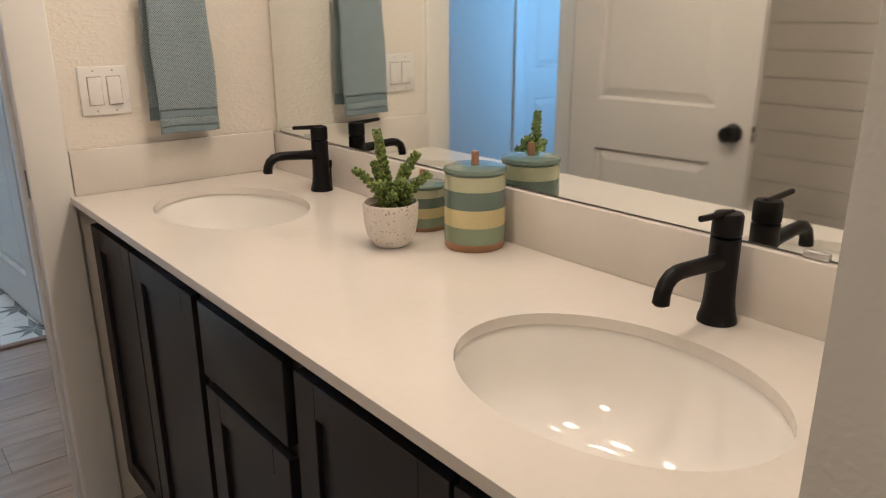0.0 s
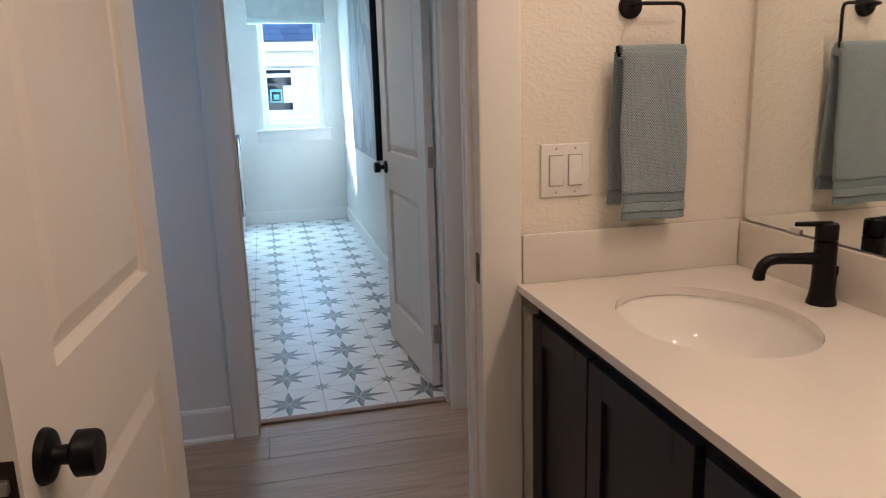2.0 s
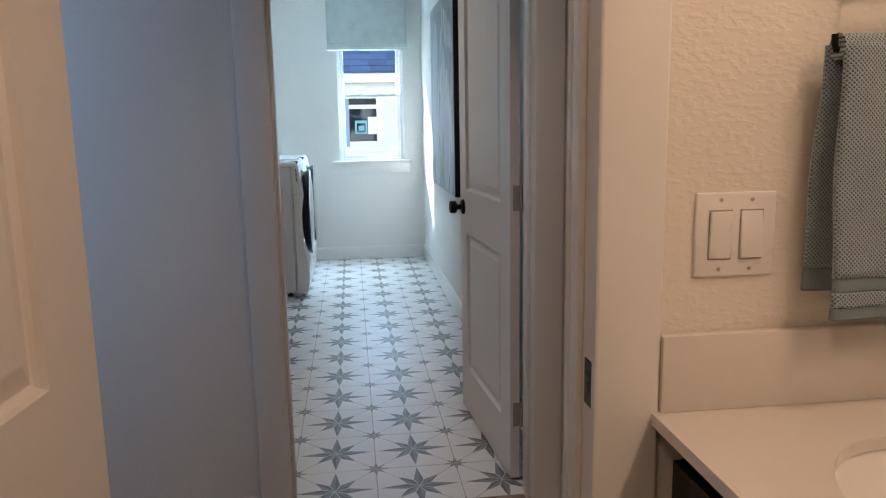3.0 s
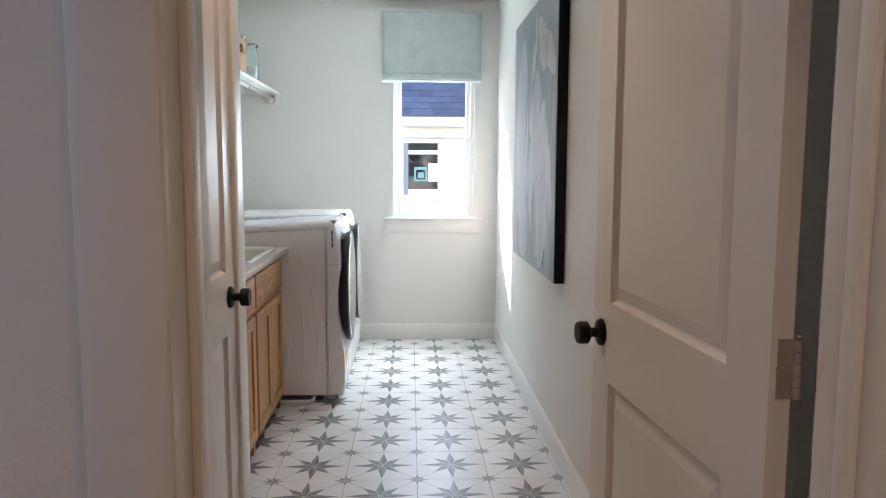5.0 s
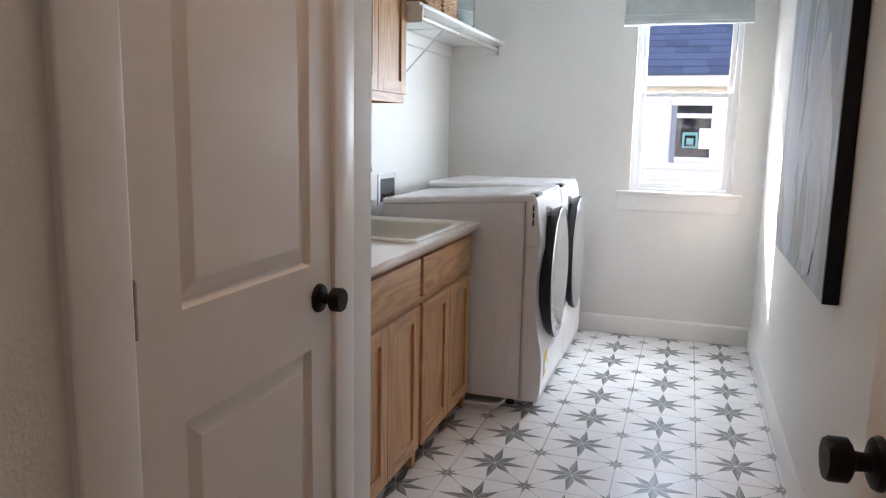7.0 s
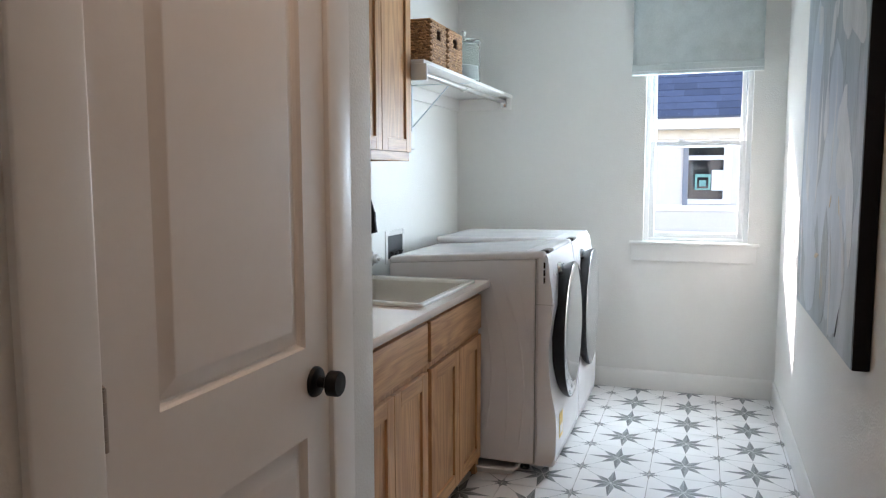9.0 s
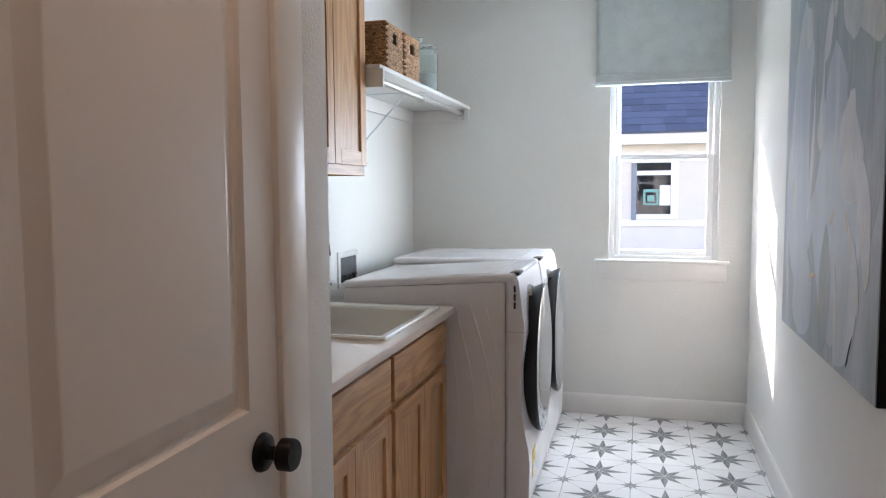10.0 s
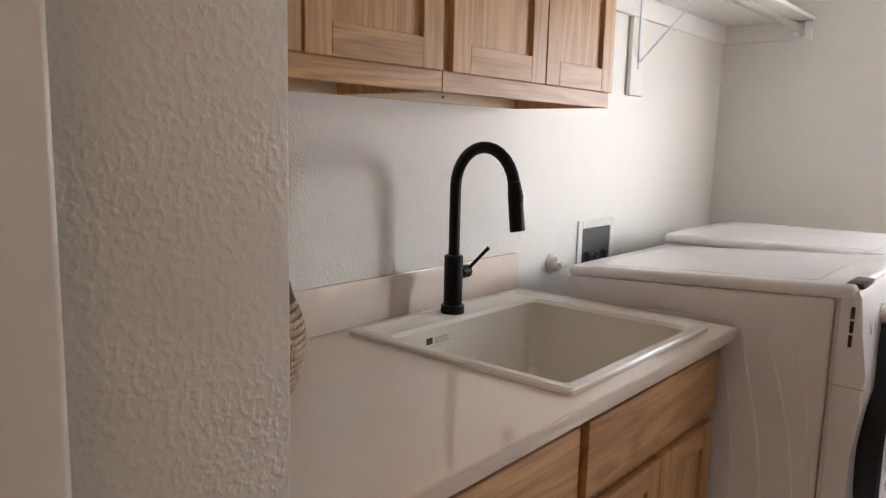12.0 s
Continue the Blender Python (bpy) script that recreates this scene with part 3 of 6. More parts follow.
CHECK = mat("brushed_drain", (0.45, 0.44, 0.42), 0.3, metal=1.0, vary=0.05, scale=30.0)


def basin(cx, cy, label):
    s = thing("sink_basin", (cx, cy, CT - 0.018), label, "sink", "vanity sinks")
    q = B()
    n = 56
    rings = []
    for f, z in ((1.07, -0.0185), (1.025, -0.0185), (1.01, -0.023), (0.985, -0.040), (0.95, -0.065), (0.88, -0.098), (0.77, -0.128), (0.60, -0.150), (0.40, -0.162), (0.20, -0.167), (0.11, -0.169)):
        rings.append([q.verts.new((x, y, CT + z)) for x, y in ellipse(cx, cy, SRX * f, SRY * f + (0.0 if f > 0.5 else -0.0), n)])
    for a, c in zip(rings, rings[1:]):
        for j in range(n):
            q.faces.new((a[j], a[(j + 1) % n], c[(j + 1) % n], c[j]))
    q.faces.new(rings[-1])
    bowl = part("bowl", q, PORCELAIN, s)
    bowl.modifiers.new("wall", "SOLIDIFY").thickness = 0.006
    bowl.modifiers["wall"].offset = 1.0
    q = B(); lathe(q, [(0.024, 0), (0.024, 0.003), (0.019, 0.005), (0.017, 0.003), (0.004, 0.004)], (cx, cy, CT - 0.1685), 28); part("drain", q, CHECK, s, "brushed metal drain")
    return s


basin(*SINKS[0], "white porcelain undermount oval sink by the doorway wall")
basin(*SINKS[1], "white porcelain undermount oval sink by wall return")


def vanity_faucet(cx, cy, label):
    f = thing("bathroom_faucet", (cx, cy, CT), label, "faucet", "vanity faucets")
    q = B(); lathe(q, [(0.0285, 0), (0.028, 0.006), (0.025, 0.016), (0.0225, 0.034), (0.0215, 0.06), (0.0215, 0.128)], (cx, cy, CT), 32); part("body", q, BLACKMET, f)
    q = B(); lathe(q, [(0.019, 0), (0.0215, 0.003), (0.0215, 0.030), (0.019, 0.034), (0.0, 0.035)], (cx, cy, CT + 0.130), 32, caps=False); hd = part("handle", q, BLACKMET, f)
    q = B(); tube(q, [(cx + 0.010, cy, CT + 0.1625), (cx - 0.03, cy, CT + 0.1645), (cx - 0.072, cy, CT + 0.167)], [0.005, 0.0052, 0.0046], 10); part("lever", q, BLACKMET, hd)
    pts = [(cx - 0.012, cy, CT + 0.094), (cx - 0.05, cy, CT + 0.097), (cx - 0.09, cy, CT + 0.100), (cx - 0.115, cy, CT + 0.101), (cx - 0.130, cy, CT + 0.098), (cx - 0.141, cy, CT + 0.090), (cx - 0.147, cy, CT + 0.078), (cx - 0.149, cy, CT + 0.064)]
    q = B(); tube(q, pts, [0.0135, 0.0115, 0.011, 0.011, 0.011, 0.011, 0.0112, 0.0118], 18); sp = part("spout", q, BLACKMET, f)
    q = B(); lathe(q, [(0.009, 0), (0.009, 0.002)], (cx - 0.149, cy, CT + 0.0625), 16); part("aerator", q, DARKGLASS, sp)
    q = B(); tube(q, [(cx + 0.026, cy - 0.004, CT + 0.002), (cx + 0.026, cy - 0.004, CT + 0.060)], 0.0022, 8); lathe(q, [(0.003, 0), (0.0045, 0.006), (0.0045, 0.018), (0.003, 0.02)], (cx + 0.026, cy - 0.004, CT + 0.056), 12); part("lift_rod", q, BLACKMET, f)
    return f


vanity_faucet(1.252, 1.895, "matte black single-lever faucet behind the far sink")
vanity_faucet(1.252, 0.772, "matte black single-lever faucet behind the near sink")

# vanity cabinet
va = thing("vanity_cabinet", (1.04, (VY0 + VY1) / 2, 0), "black painted shaker vanity cabinet under the countertop", "vanity")
q = B(); box(q, 0.784, 1.30, VY0 + 0.002, VY1 - 0.002, 0.10, 0.70); box(q, 0.784, 0.80, VY0 + 0.002, VY1 - 0.002, 0.70, CT - 0.0195); box(q, 0.784, 1.30, VY0 + 0.002, VY0 + 0.02, 0.70, CT - 0.0195); box(q, 0.784, 1.30, VY1 - 0.02, VY1 - 0.002, 0.70, CT - 0.0195); part("carcass", q, BLACKCAB, va)
q = B(); box(q, 0.84, 1.28, VY0 + 0.002, VY1 - 0.03, 0.0, 0.10); part("toe_kick", q, BLACKCAB, va)


def shaker(bm, x, out, y0, y1, z0, z1, rail=0.058, t=0.019, sunk=0.010):
    """A shaker front in the plane x, facing the way out."""
    a, c = (x - t, x) if out > 0 else (x, x + t)
    for p in ((y0, y0 + rail, z0, z1), (y1 - rail, y1, z0, z1), (y0 + rail, y1 - rail, z0, z0 + rail), (y0 + rail, y1 - rail, z1 - rail, z1)):
        box(bm, a, c, p[0], p[1], p[2], p[3], 0.0012, 1)
    if out > 0:
        box(bm, a, x - sunk, y0 + rail - 0.002, y1 - rail + 0.002, z0 + rail - 0.002, z1 - rail + 0.002)
    else:
        box(bm, x + sunk, c, y0 + rail - 0.002, y1 - rail + 0.002, z0 + rail - 0.002, z1 - rail + 0.002)


for y0, y1, z0, z1 in ((1.938, 2.236, 0.10, 0.838), (1.568, 1.930, 0.10, 0.838), (1.205, 1.540, 0.10, 0.662), (0.806, 1.168, 0.10, 0.838), (0.440, 0.798, 0.10, 0.838)):
    q = B(); shaker(q, 0.765, -1, y0, y1, z0, z1); part("door", q, BLACKCAB, va)
q = B(); box(q, 0.765, 0.784, 1.205, 1.540, 0.684, 0.838, 0.003, 2); part("drawer_front", q, BLACKCAB, va)

# mirror with its clips
mi = thing("mirror_wall", (XM - 0.004, 1.34, CT + 0.11), "large frameless mirror standing on the backsplash", "mirror")
q = B(); box(q, XM - 0.0075, XM - 0.0015, 0.46, 2.228, CT + 0.111, 2.02, 0.001, 1); part("glass", q, MIRROR, mi)
q = B(); box(q, XM - 0.0014, XM - 0.0004, 0.458, 2.230, CT + 0.109, 2.022); part("backing_edge", q, DARKGLASS, mi, "dark mirror edge")
for cy in (0.668, 2.05):
    q = B(); box(q, XM - 0.0125, XM - 0.0078, cy - 0.018, cy + 0.018, CT + 0.1085, CT + 0.120, 0.001, 1); part("clip", q, CHROME, mi, "small chrome mirror clip")

# switch plate
sw = thing("light_switch", (0.8485, BY, 1.107), "white double rocker light switch plate on cream wall", "switch")
q = B(); box(q, 0.789, 0.908, BY - 0.006, BY, 1.108, 1.228, 0.0028, 3); pl = part("plate", q, PLASTIC, sw)
for cx, tip in ((0.8255, 1), (0.8715, -1)):
    # darker plate puts the shade of the gap round the rocker into colour
    q = B(); box(q, cx - 0.0175, cx + 0.0175, BY - 0.0066, BY - 0.0058, 1.1325, 1.2035); part("rocker_frame", q, mat("switch_gap_shade", (0.35, 0.32, 0.29), 0.5), pl)
    t = B(); box(t, cx - 0.0160, cx + 0.0160, BY - 0.0105, BY - 0.006, 1.1345, 1.2015, 0.0012, 2)
    q = B(); join(q, t, Matrix.Translation((0, BY - 0.006, 1.168)) @ Matrix.Rotation(radians(2.6 * tip), 4, "X") @ Matrix.Translation((0, -(BY - 0.006), -1.168))); part("rocker", q, PLASTIC, pl)
    for z in (1.1185, 1.2175):
        q = B(); lathe(q, [(0.003, 0), (0.003, 0.0006), (0.0022, 0.001)], (0, 0, 0), 10, "y"); bmesh.ops.transform(q, matrix=Matrix.Translation((cx, BY - 0.006, z)) @ Matrix.Diagonal((1, -1, 1, 1)), verts=q.verts); part("screw", q, NICKEL, pl)

# towel ring and towel
tr = thing("towel_ring", (0.99, BY, 1.50), "matte black open towel ring on cream wall", "towel ring")
q = B(); lathe(q, [(0.027, 0), (0.027, 0.008), (0.024, 0.012), (0.0, 0.0125)], (0, 0, 0), 30, "y", caps=False); bmesh.ops.transform(q, matrix=Matrix.Translation((1.0, BY, 1.522)) @ Matrix.Diagonal((1, -1, 1, 1)), verts=q.verts); part("rose", q, BLACKMET, tr)
q = B(); tube(q, [(1.0, BY - 0.01, 1.522), (1.0, BY - 0.048, 1.522), (1.008, BY - 0.05, 1.523), (1.088, BY - 0.05, 1.523), (1.100, BY - 0.05, 1.520), (1.104, BY - 0.05, 1.508), (1.104, BY - 0.05, 1.428), (1.101, BY - 0.05, 1.418), (1.09, BY - 0.05, 1.414), (0.962, BY - 0.05, 1.414), (0.9505, BY - 0.05, 1.4165), (0.948, BY - 0.05, 1.425), (0.948, BY - 0.05, 1.436)], 0.0042, 10); part("ring", q, BLACKMET, tr)


def towel_cloth():
    m = bpy.data.materials.new("teal_grey_terry")
    m.use_nodes = True
    t = m.node_tree
    n, l = t.nodes, t.links
    p = n["Principled BSDF"]
    p.inputs["Roughness"].default_value = 0.95
    p.inputs["Sheen Weight"].default_value = 0.35
    co = n.new("ShaderNodeTexCoord")
    sp = n.new("ShaderNodeSeparateXYZ")
    wob = n.new("ShaderNodeTexNoise"); wob.inputs["Scale"].default_value = 60
    l.new(co.outputs["Object"], wob.inputs["Vector"])
    jit = n.new("ShaderNodeVectorMath"); jit.operation = "MULTIPLY_ADD"; jit.inputs[1].default_value = (0.0026, 0.0026, 0.0026)
    l.new(wob.outputs["Color"], jit.inputs[0]); l.new(co.outputs["Object"], jit.inputs[2]); l.new(jit.outputs[0], sp.inputs[0])

    def m_(op, a, b=None):
        k = n.new("ShaderNodeMath"); k.operation = op
        for i, v in enumerate((a, b)):
            if v is None:
                continue
            if isinstance(v, (int, float)):
                k.inputs[i].default_value = v
            else:
                l.new(v, k.inputs[i])
        return k.outputs[0]

    # honeycomb weave: crossing pale ridges, the shade of the hollows put into the colour
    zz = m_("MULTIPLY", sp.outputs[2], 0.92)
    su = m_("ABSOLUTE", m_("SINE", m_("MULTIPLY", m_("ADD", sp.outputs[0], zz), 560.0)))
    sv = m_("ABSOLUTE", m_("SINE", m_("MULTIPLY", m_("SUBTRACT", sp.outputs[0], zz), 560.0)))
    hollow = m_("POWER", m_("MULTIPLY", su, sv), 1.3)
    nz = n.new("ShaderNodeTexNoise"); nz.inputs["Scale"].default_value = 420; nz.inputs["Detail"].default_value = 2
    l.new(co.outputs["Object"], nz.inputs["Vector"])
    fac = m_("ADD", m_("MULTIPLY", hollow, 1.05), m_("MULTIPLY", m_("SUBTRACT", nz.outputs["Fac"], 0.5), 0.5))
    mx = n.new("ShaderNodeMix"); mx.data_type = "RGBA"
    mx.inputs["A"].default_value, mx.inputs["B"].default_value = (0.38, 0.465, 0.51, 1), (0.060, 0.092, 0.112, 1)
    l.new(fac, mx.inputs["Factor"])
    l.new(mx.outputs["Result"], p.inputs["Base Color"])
    b_ = n.new("ShaderNodeBump"); b_.inputs["Strength"].default_value = 0.8; b_.inputs["Distance"].default_value = 0.002; b_.invert = True
    l.new(hollow, b_.inputs["Height"]); l.new(b_.outputs[0], p.inputs["Normal"])
    return m


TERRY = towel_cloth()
BANDT = mat("towel_flat_band", (0.20, 0.255, 0.285), 0.9, vary=0.08, scale=30.0, bump=0.4, bscale=500)


def hung_flap(x0, x1, y, z0, z1, thick, out, sway, lean):
    """A terry flap with soft folds and rounded side rolls."""
    t = B()
    nx, nz = 22, 40 if z1 - z0 > 0.1 else 6
    g = [[None] * (nz + 1) for _ in range(nx + 1)]
    for i in range(nx + 1):
        for k in range(nz + 1):
            u, z = i / nx, z0 + (z1 - z0) * k / nz
            w = (z - 1.056) / 0.3665
            x = (x0 + x1) / 2 + (u - 0.5) * (x1 - x0) * (1.0 + 0.045 * (1 - w)) + 0.002 * math.sin(9 * w + 4 * u)
            dy = 0.0022 * math.sin(math.pi * 2.3 * u + 0.6 + sway) * (1 - 0.6 * w) + 0.0012 * math.sin(11 * u + 7 * w)
            edge = 0.006 * (abs(2 * u - 1) ** 6)
            g[i][k] = t.verts.new((x, y + lean * (1 - w) + out * (dy - edge), z + 0.0015 * math.sin(6 * u + sway)))
    for i in range(nx):
        for k in range(nz):
            t.faces.new((g[i][k], g[i + 1][k], g[i + 1][k + 1], g[i][k + 1]))
    return t


tw = thing("hand_towel", (1.03, BY - 0.05, 1.06), "teal-grey terry hand towel folded over the black ring", "towel")
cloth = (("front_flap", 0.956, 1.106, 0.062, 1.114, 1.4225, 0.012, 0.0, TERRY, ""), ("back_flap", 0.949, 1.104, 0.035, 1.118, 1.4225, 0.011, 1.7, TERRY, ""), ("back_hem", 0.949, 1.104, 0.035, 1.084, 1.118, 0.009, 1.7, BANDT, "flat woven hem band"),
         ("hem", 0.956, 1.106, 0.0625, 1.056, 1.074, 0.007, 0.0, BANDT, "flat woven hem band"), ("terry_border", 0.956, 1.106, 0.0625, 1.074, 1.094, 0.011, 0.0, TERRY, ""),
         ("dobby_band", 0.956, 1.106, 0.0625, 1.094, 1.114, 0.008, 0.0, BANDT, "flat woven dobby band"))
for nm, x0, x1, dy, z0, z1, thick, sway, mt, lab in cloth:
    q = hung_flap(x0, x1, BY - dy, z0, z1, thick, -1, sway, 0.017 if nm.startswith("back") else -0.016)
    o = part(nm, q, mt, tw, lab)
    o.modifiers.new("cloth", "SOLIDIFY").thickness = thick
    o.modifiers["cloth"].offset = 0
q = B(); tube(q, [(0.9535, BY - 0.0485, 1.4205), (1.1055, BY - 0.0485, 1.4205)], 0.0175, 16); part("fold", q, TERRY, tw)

# second towel, seen only in the mirror, on the wall behind the camera's side
t2 = thing("bath_towel", (-1.30, 0.84, 1.42), "teal towel with white looped fringe on the shiplap wall", "towel")
q = B(); box(q, -1.345, -1.27, 0.70, 0.98, 1.445, 2.0, 0.012, 3); part("cloth", q, TERRY, t2)
q = B(); box(q, -1.342, -1.266, 0.698, 0.982, 1.50, 1.60, 0.01, 2); part("looped_border", q, mat("white_loops", (0.75, 0.74, 0.70), 0.95, vary=0.3, scale=60.0, bump=0.9, bscale=220), t2, "white looped border")

# glazed jars
GLZ = {k: mat("glaze_" + k, c, 0.12, vary=0.07, scale=16.0, coat=0.3) for k, c in (("teal", (0.155, 0.215, 0.178)), ("mint", (0.54, 0.55, 0.375)), ("slate", (0.145, 0.20, 0.168)), ("yellow", (0.62, 0.55, 0.27)), ("sage", (0.26, 0.325, 0.205)))}
CLAY = mat("bare_clay", (0.33, 0.185, 0.095), 0.8, vary=0.1, scale=40.0, bump=0.3, bscale=400)
KNOBW = mat("jar_knob_wood", (0.33, 0.17, 0.09), 0.5, vary=0.12, scale=60.0)


def speckle(base, name, dots=(0.10, 0.06, 0.03), scale=170.0, thr=0.09):
    m = base.copy()
    m.name = name
    t = m.node_tree
    n, l = t.nodes, t.links
    p = n["Principled BSDF"]
    src = p.inputs["Base Color"].links[0].from_socket
    co = n.new("ShaderNodeTexCoord")
    vo = n.new("ShaderNodeTexVoronoi"); vo.inputs["Scale"].default_value = scale
    l.new(co.outputs["Object"], vo.inputs["Vector"])
    nz = n.new("ShaderNodeTexNoise"); nz.inputs["Scale"].default_value = scale * 0.35
    l.new(co.outputs["Object"], nz.inputs["Vector"])
    mu = n.new("ShaderNodeMath"); mu.operation = "MULTIPLY"; l.new(nz.outputs["Fac"], mu.inputs[0]); mu.inputs[1].default_value = thr * 3.2
    lt = n.new("ShaderNodeMath"); lt.operation = "LESS_THAN"
    l.new(vo.outputs["Distance"], lt.inputs[0]); l.new(mu.outputs[0], lt.inputs[1])
    mx = n.new("ShaderNodeMix"); mx.data_type = "RGBA"
    l.new(lt.outputs[0], mx.inputs["Factor"]); l.new(src, mx.inputs["A"]); mx.inputs["B"].default_value = (*dots, 1)
    l.new(mx.outputs["Result"], p.inputs["Base Color"])
    return m


GLS = {k: speckle(v, "speckled_glaze_" + k, (0.16, 0.12, 0.07), 260.0, 0.045) for k, v in GLZ.items()}


def glazed_jar(cx, cy, r, h, label):
    j = thing("lidded_jar", (cx, cy, CT), label, "jar", "striped jars")
    bands = [("mint", 0.94, 0.78), ("slate", 0.78, 0.55), ("yellow", 0.55, 0.32), ("sage", 0.32, 0.10)]
    q = B(); lathe(q, [(r * 0.93, 0), (r * 0.965, 0.004), (r * 0.97, h * 0.10)], (cx, cy, CT), 48); part("clay_foot", q, CLAY, j, "bare tan clay foot")
    for k, hi, lo in bands:
        prof = []
        for s in range(7):
            f = lo + (hi - lo) * s / 6
            prof.append((r * (0.972 + 0.028 * math.sin(math.pi * min(1, f * 1.05))), h * f))
        if k == "mint":
            prof += [(r * 0.97, h * 0.965), (r * 0.90, h * 0.975)]
        q = B(); lathe(q, prof, (cx, cy, CT), 48); part("glaze_band", q, GLS[k], j, k + " speckled glaze band")
    q = B(); lathe(q, [(r * 0.90, h * 0.972), (r * 1.0, h * 0.985), (r * 1.015, h * 1.01), (r * 0.97, h * 1.045), (r * 0.80, h * 1.065), (r * 0.3, h * 1.075), (0, h * 1.076)], (cx, cy, CT), 48, caps=False); ld = part("lid", q, GLZ["teal"], j, "glossy teal lid")
    q = B(); lathe(q, [(0.0075, 0), (0.007, 0.022), (0.006, 0.0245), (0, 0.025)], (cx, cy, CT + h * 1.074), 18); part("lid_knob", q, KNOBW, ld, "small wooden peg knob")
    return j


glazed_jar(1.232, 1.282, 0.060, 0.150, "tall green striped glazed jar with wooden knob")
glazed_jar(1.238, 1.452, 0.051, 0.092, "short green striped glazed jar behind the plant")

# succulent
PCX, PCY = 1.108, 1.388
TERRAZZO = speckle(speckle(mat("pale_terrazzo", (0.74, 0.69, 0.63), 0.6, vary=0.06, scale=20.0, bump=0.15, bscale=200), "chips_brown", (0.26, 0.155, 0.10), 140.0, 0.105), "chips_grey", (0.40, 0.36, 0.31), 90.0, 0.09)
po = thing("potted_succulent", (PCX, PCY, CT), "green bead-leaved succulent in a speckled cream pot", "potted plant")
q = B(); lathe(q, [(0.026, 0), (0.032, 0.002), (0.040, 0.010), (0.048, 0.026), (0.0525, 0.050), (0.0545, 0.084), (0.0535, 0.0875), (0.051, 0.0875), (0.050, 0.080), (0.046, 0.072), (0, 0.072)], (PCX, PCY, CT), 44, caps=False); part("pot", q, TERRAZZO, po, "cream speckled terrazzo pot")
q = B(); lathe(q, [(0.0475, 0.071), (0.045, 0.0765), (0.02, 0.078), (0, 0.079)], (PCX, PCY, CT), 24, caps=False); part("soil", q, mat("soil", (0.10, 0.06, 0.035), 0.95, vary=0.3, scale=90.0, bump=0.8, bscale=300), po)
LEAF = mat("succulent_leaf", (0.225, 0.275, 0.058), 0.34, vary=0.2, scale=45.0, dark=(0.055, 0.10, 0.020))
LN = LEAF.node_tree
ISLE = LN.nodes.new("ShaderNodeNewGeometry")
LN.links.new(ISLE.outputs["Random Per Island"], next(k for k in LN.nodes if k.type == "MIX").inputs["Factor"])
rnd = random.Random(7)


def bead(bm, p, d, ln, w):
    d = Vector(d).normalized()
    m = Matrix.Translation(p) @ d.to_track_quat("Z", "Y").to_matrix().to_4x4() @ Matrix.Diagonal((w, w, ln, 1))
    t = B()
    lathe(t, [(0.35, 0), (0.85, 0.18), (1.0, 0.45), (0.85, 0.75), (0.42, 0.95), (0.0, 1.0)], (0, 0, 0), 7, caps=False)
    join(bm, t, m)


def side(r, d, z):
    """A point of the plant: r across and d deep along the counter's diagonal, z above the counter."""
    return (0.81 * r + 0.586 * d, -0.586 * r + 0.81 * d, z)


stems = [(side(0.0, 0.0, 0.074), side(-0.023, 0.0, 0.224), 0.0140), (side(-0.012, -0.004, 0.092), side(-0.068, -0.012, 0.152), 0.0105), (side(0.006, 0.0, 0.092), side(0.054, 0.008, 0.178), 0.0135),
         (side(0.018, 0.0, 0.085), side(0.078, 0.012, 0.136), 0.0125), (side(-0.008, -0.010, 0.072), side(-0.020, -0.020, 0.126), 0.0165), (side(0.012, -0.010, 0.072), side(0.020, -0.020, 0.132), 0.0165),
         (side(0.026, -0.006, 0.072), side(0.036, -0.010, 0.118), 0.0150), (side(0.0, -0.016, 0.070), side(0.004, -0.032, 0.106), 0.0155), (side(-0.006, 0.018, 0.072), side(-0.032, 0.030, 0.158), 0.0120), (side(0.012, 0.018, 0.072), side(0.030, 0.034, 0.150), 0.0130)]
for (sx, sy, sz), (ex, ey, ez), w in stems:
    a, c = Vector((PCX + sx, PCY + sy, CT + sz)), Vector((PCX + ex, PCY + ey, CT + ez))
    q = B()
    ax = (c - a).normalized()
    u = ax.orthogonal().normalized()
    v = ax.cross(u)
    L = (c - a).length
    n = int(L / 0.0050)
    for i in range(n):
        f = i / n
        base = a.lerp(c, f) + Vector((0, 0, 0.008 * math.sin(math.pi * f)))
        ww = w * (1.28 - 0.52 * f)
        for k in range(3):
            ang = i * 1.05 + k * 2.09 + rnd.uniform(-0.2, 0.2)
            out = u * math.cos(ang) + v * math.sin(ang)
            bead(q, base + out * ww * 0.12, out + ax * (0.45 + 0.5 * f) + Vector((0, 0, 0.1)), 0.003 + ww * rnd.uniform(0.65, 0.85), rnd.uniform(0.0036, 0.0047))
    part("stem", q, LEAF, po)


# ---- laundry things ----
# window
wi = thing("window_1", ((WX0 + WX1) / 2, YB + 0.07, WZ0), "white vinyl single-hung window with stool and apron", "window")
wi["kind"] = "structure"
FY0, FY1 = YB + 0.045, YB + 0.125
q = B()
for p in ((WX0, WX0 + 0.030, WZ0, WZ1), (WX1 - 0.030, WX1, WZ0, WZ1), (WX0 + 0.030, WX1 - 0.030, WZ0, WZ0 + 0.022), (WX0 + 0.030, WX1 - 0.030, WZ1 - 0.03, WZ1)):
    box(q, p[0], p[1], FY0, FY1, p[2], p[3], 0.002, 2)
part("window_frame", q, VINYL, wi)


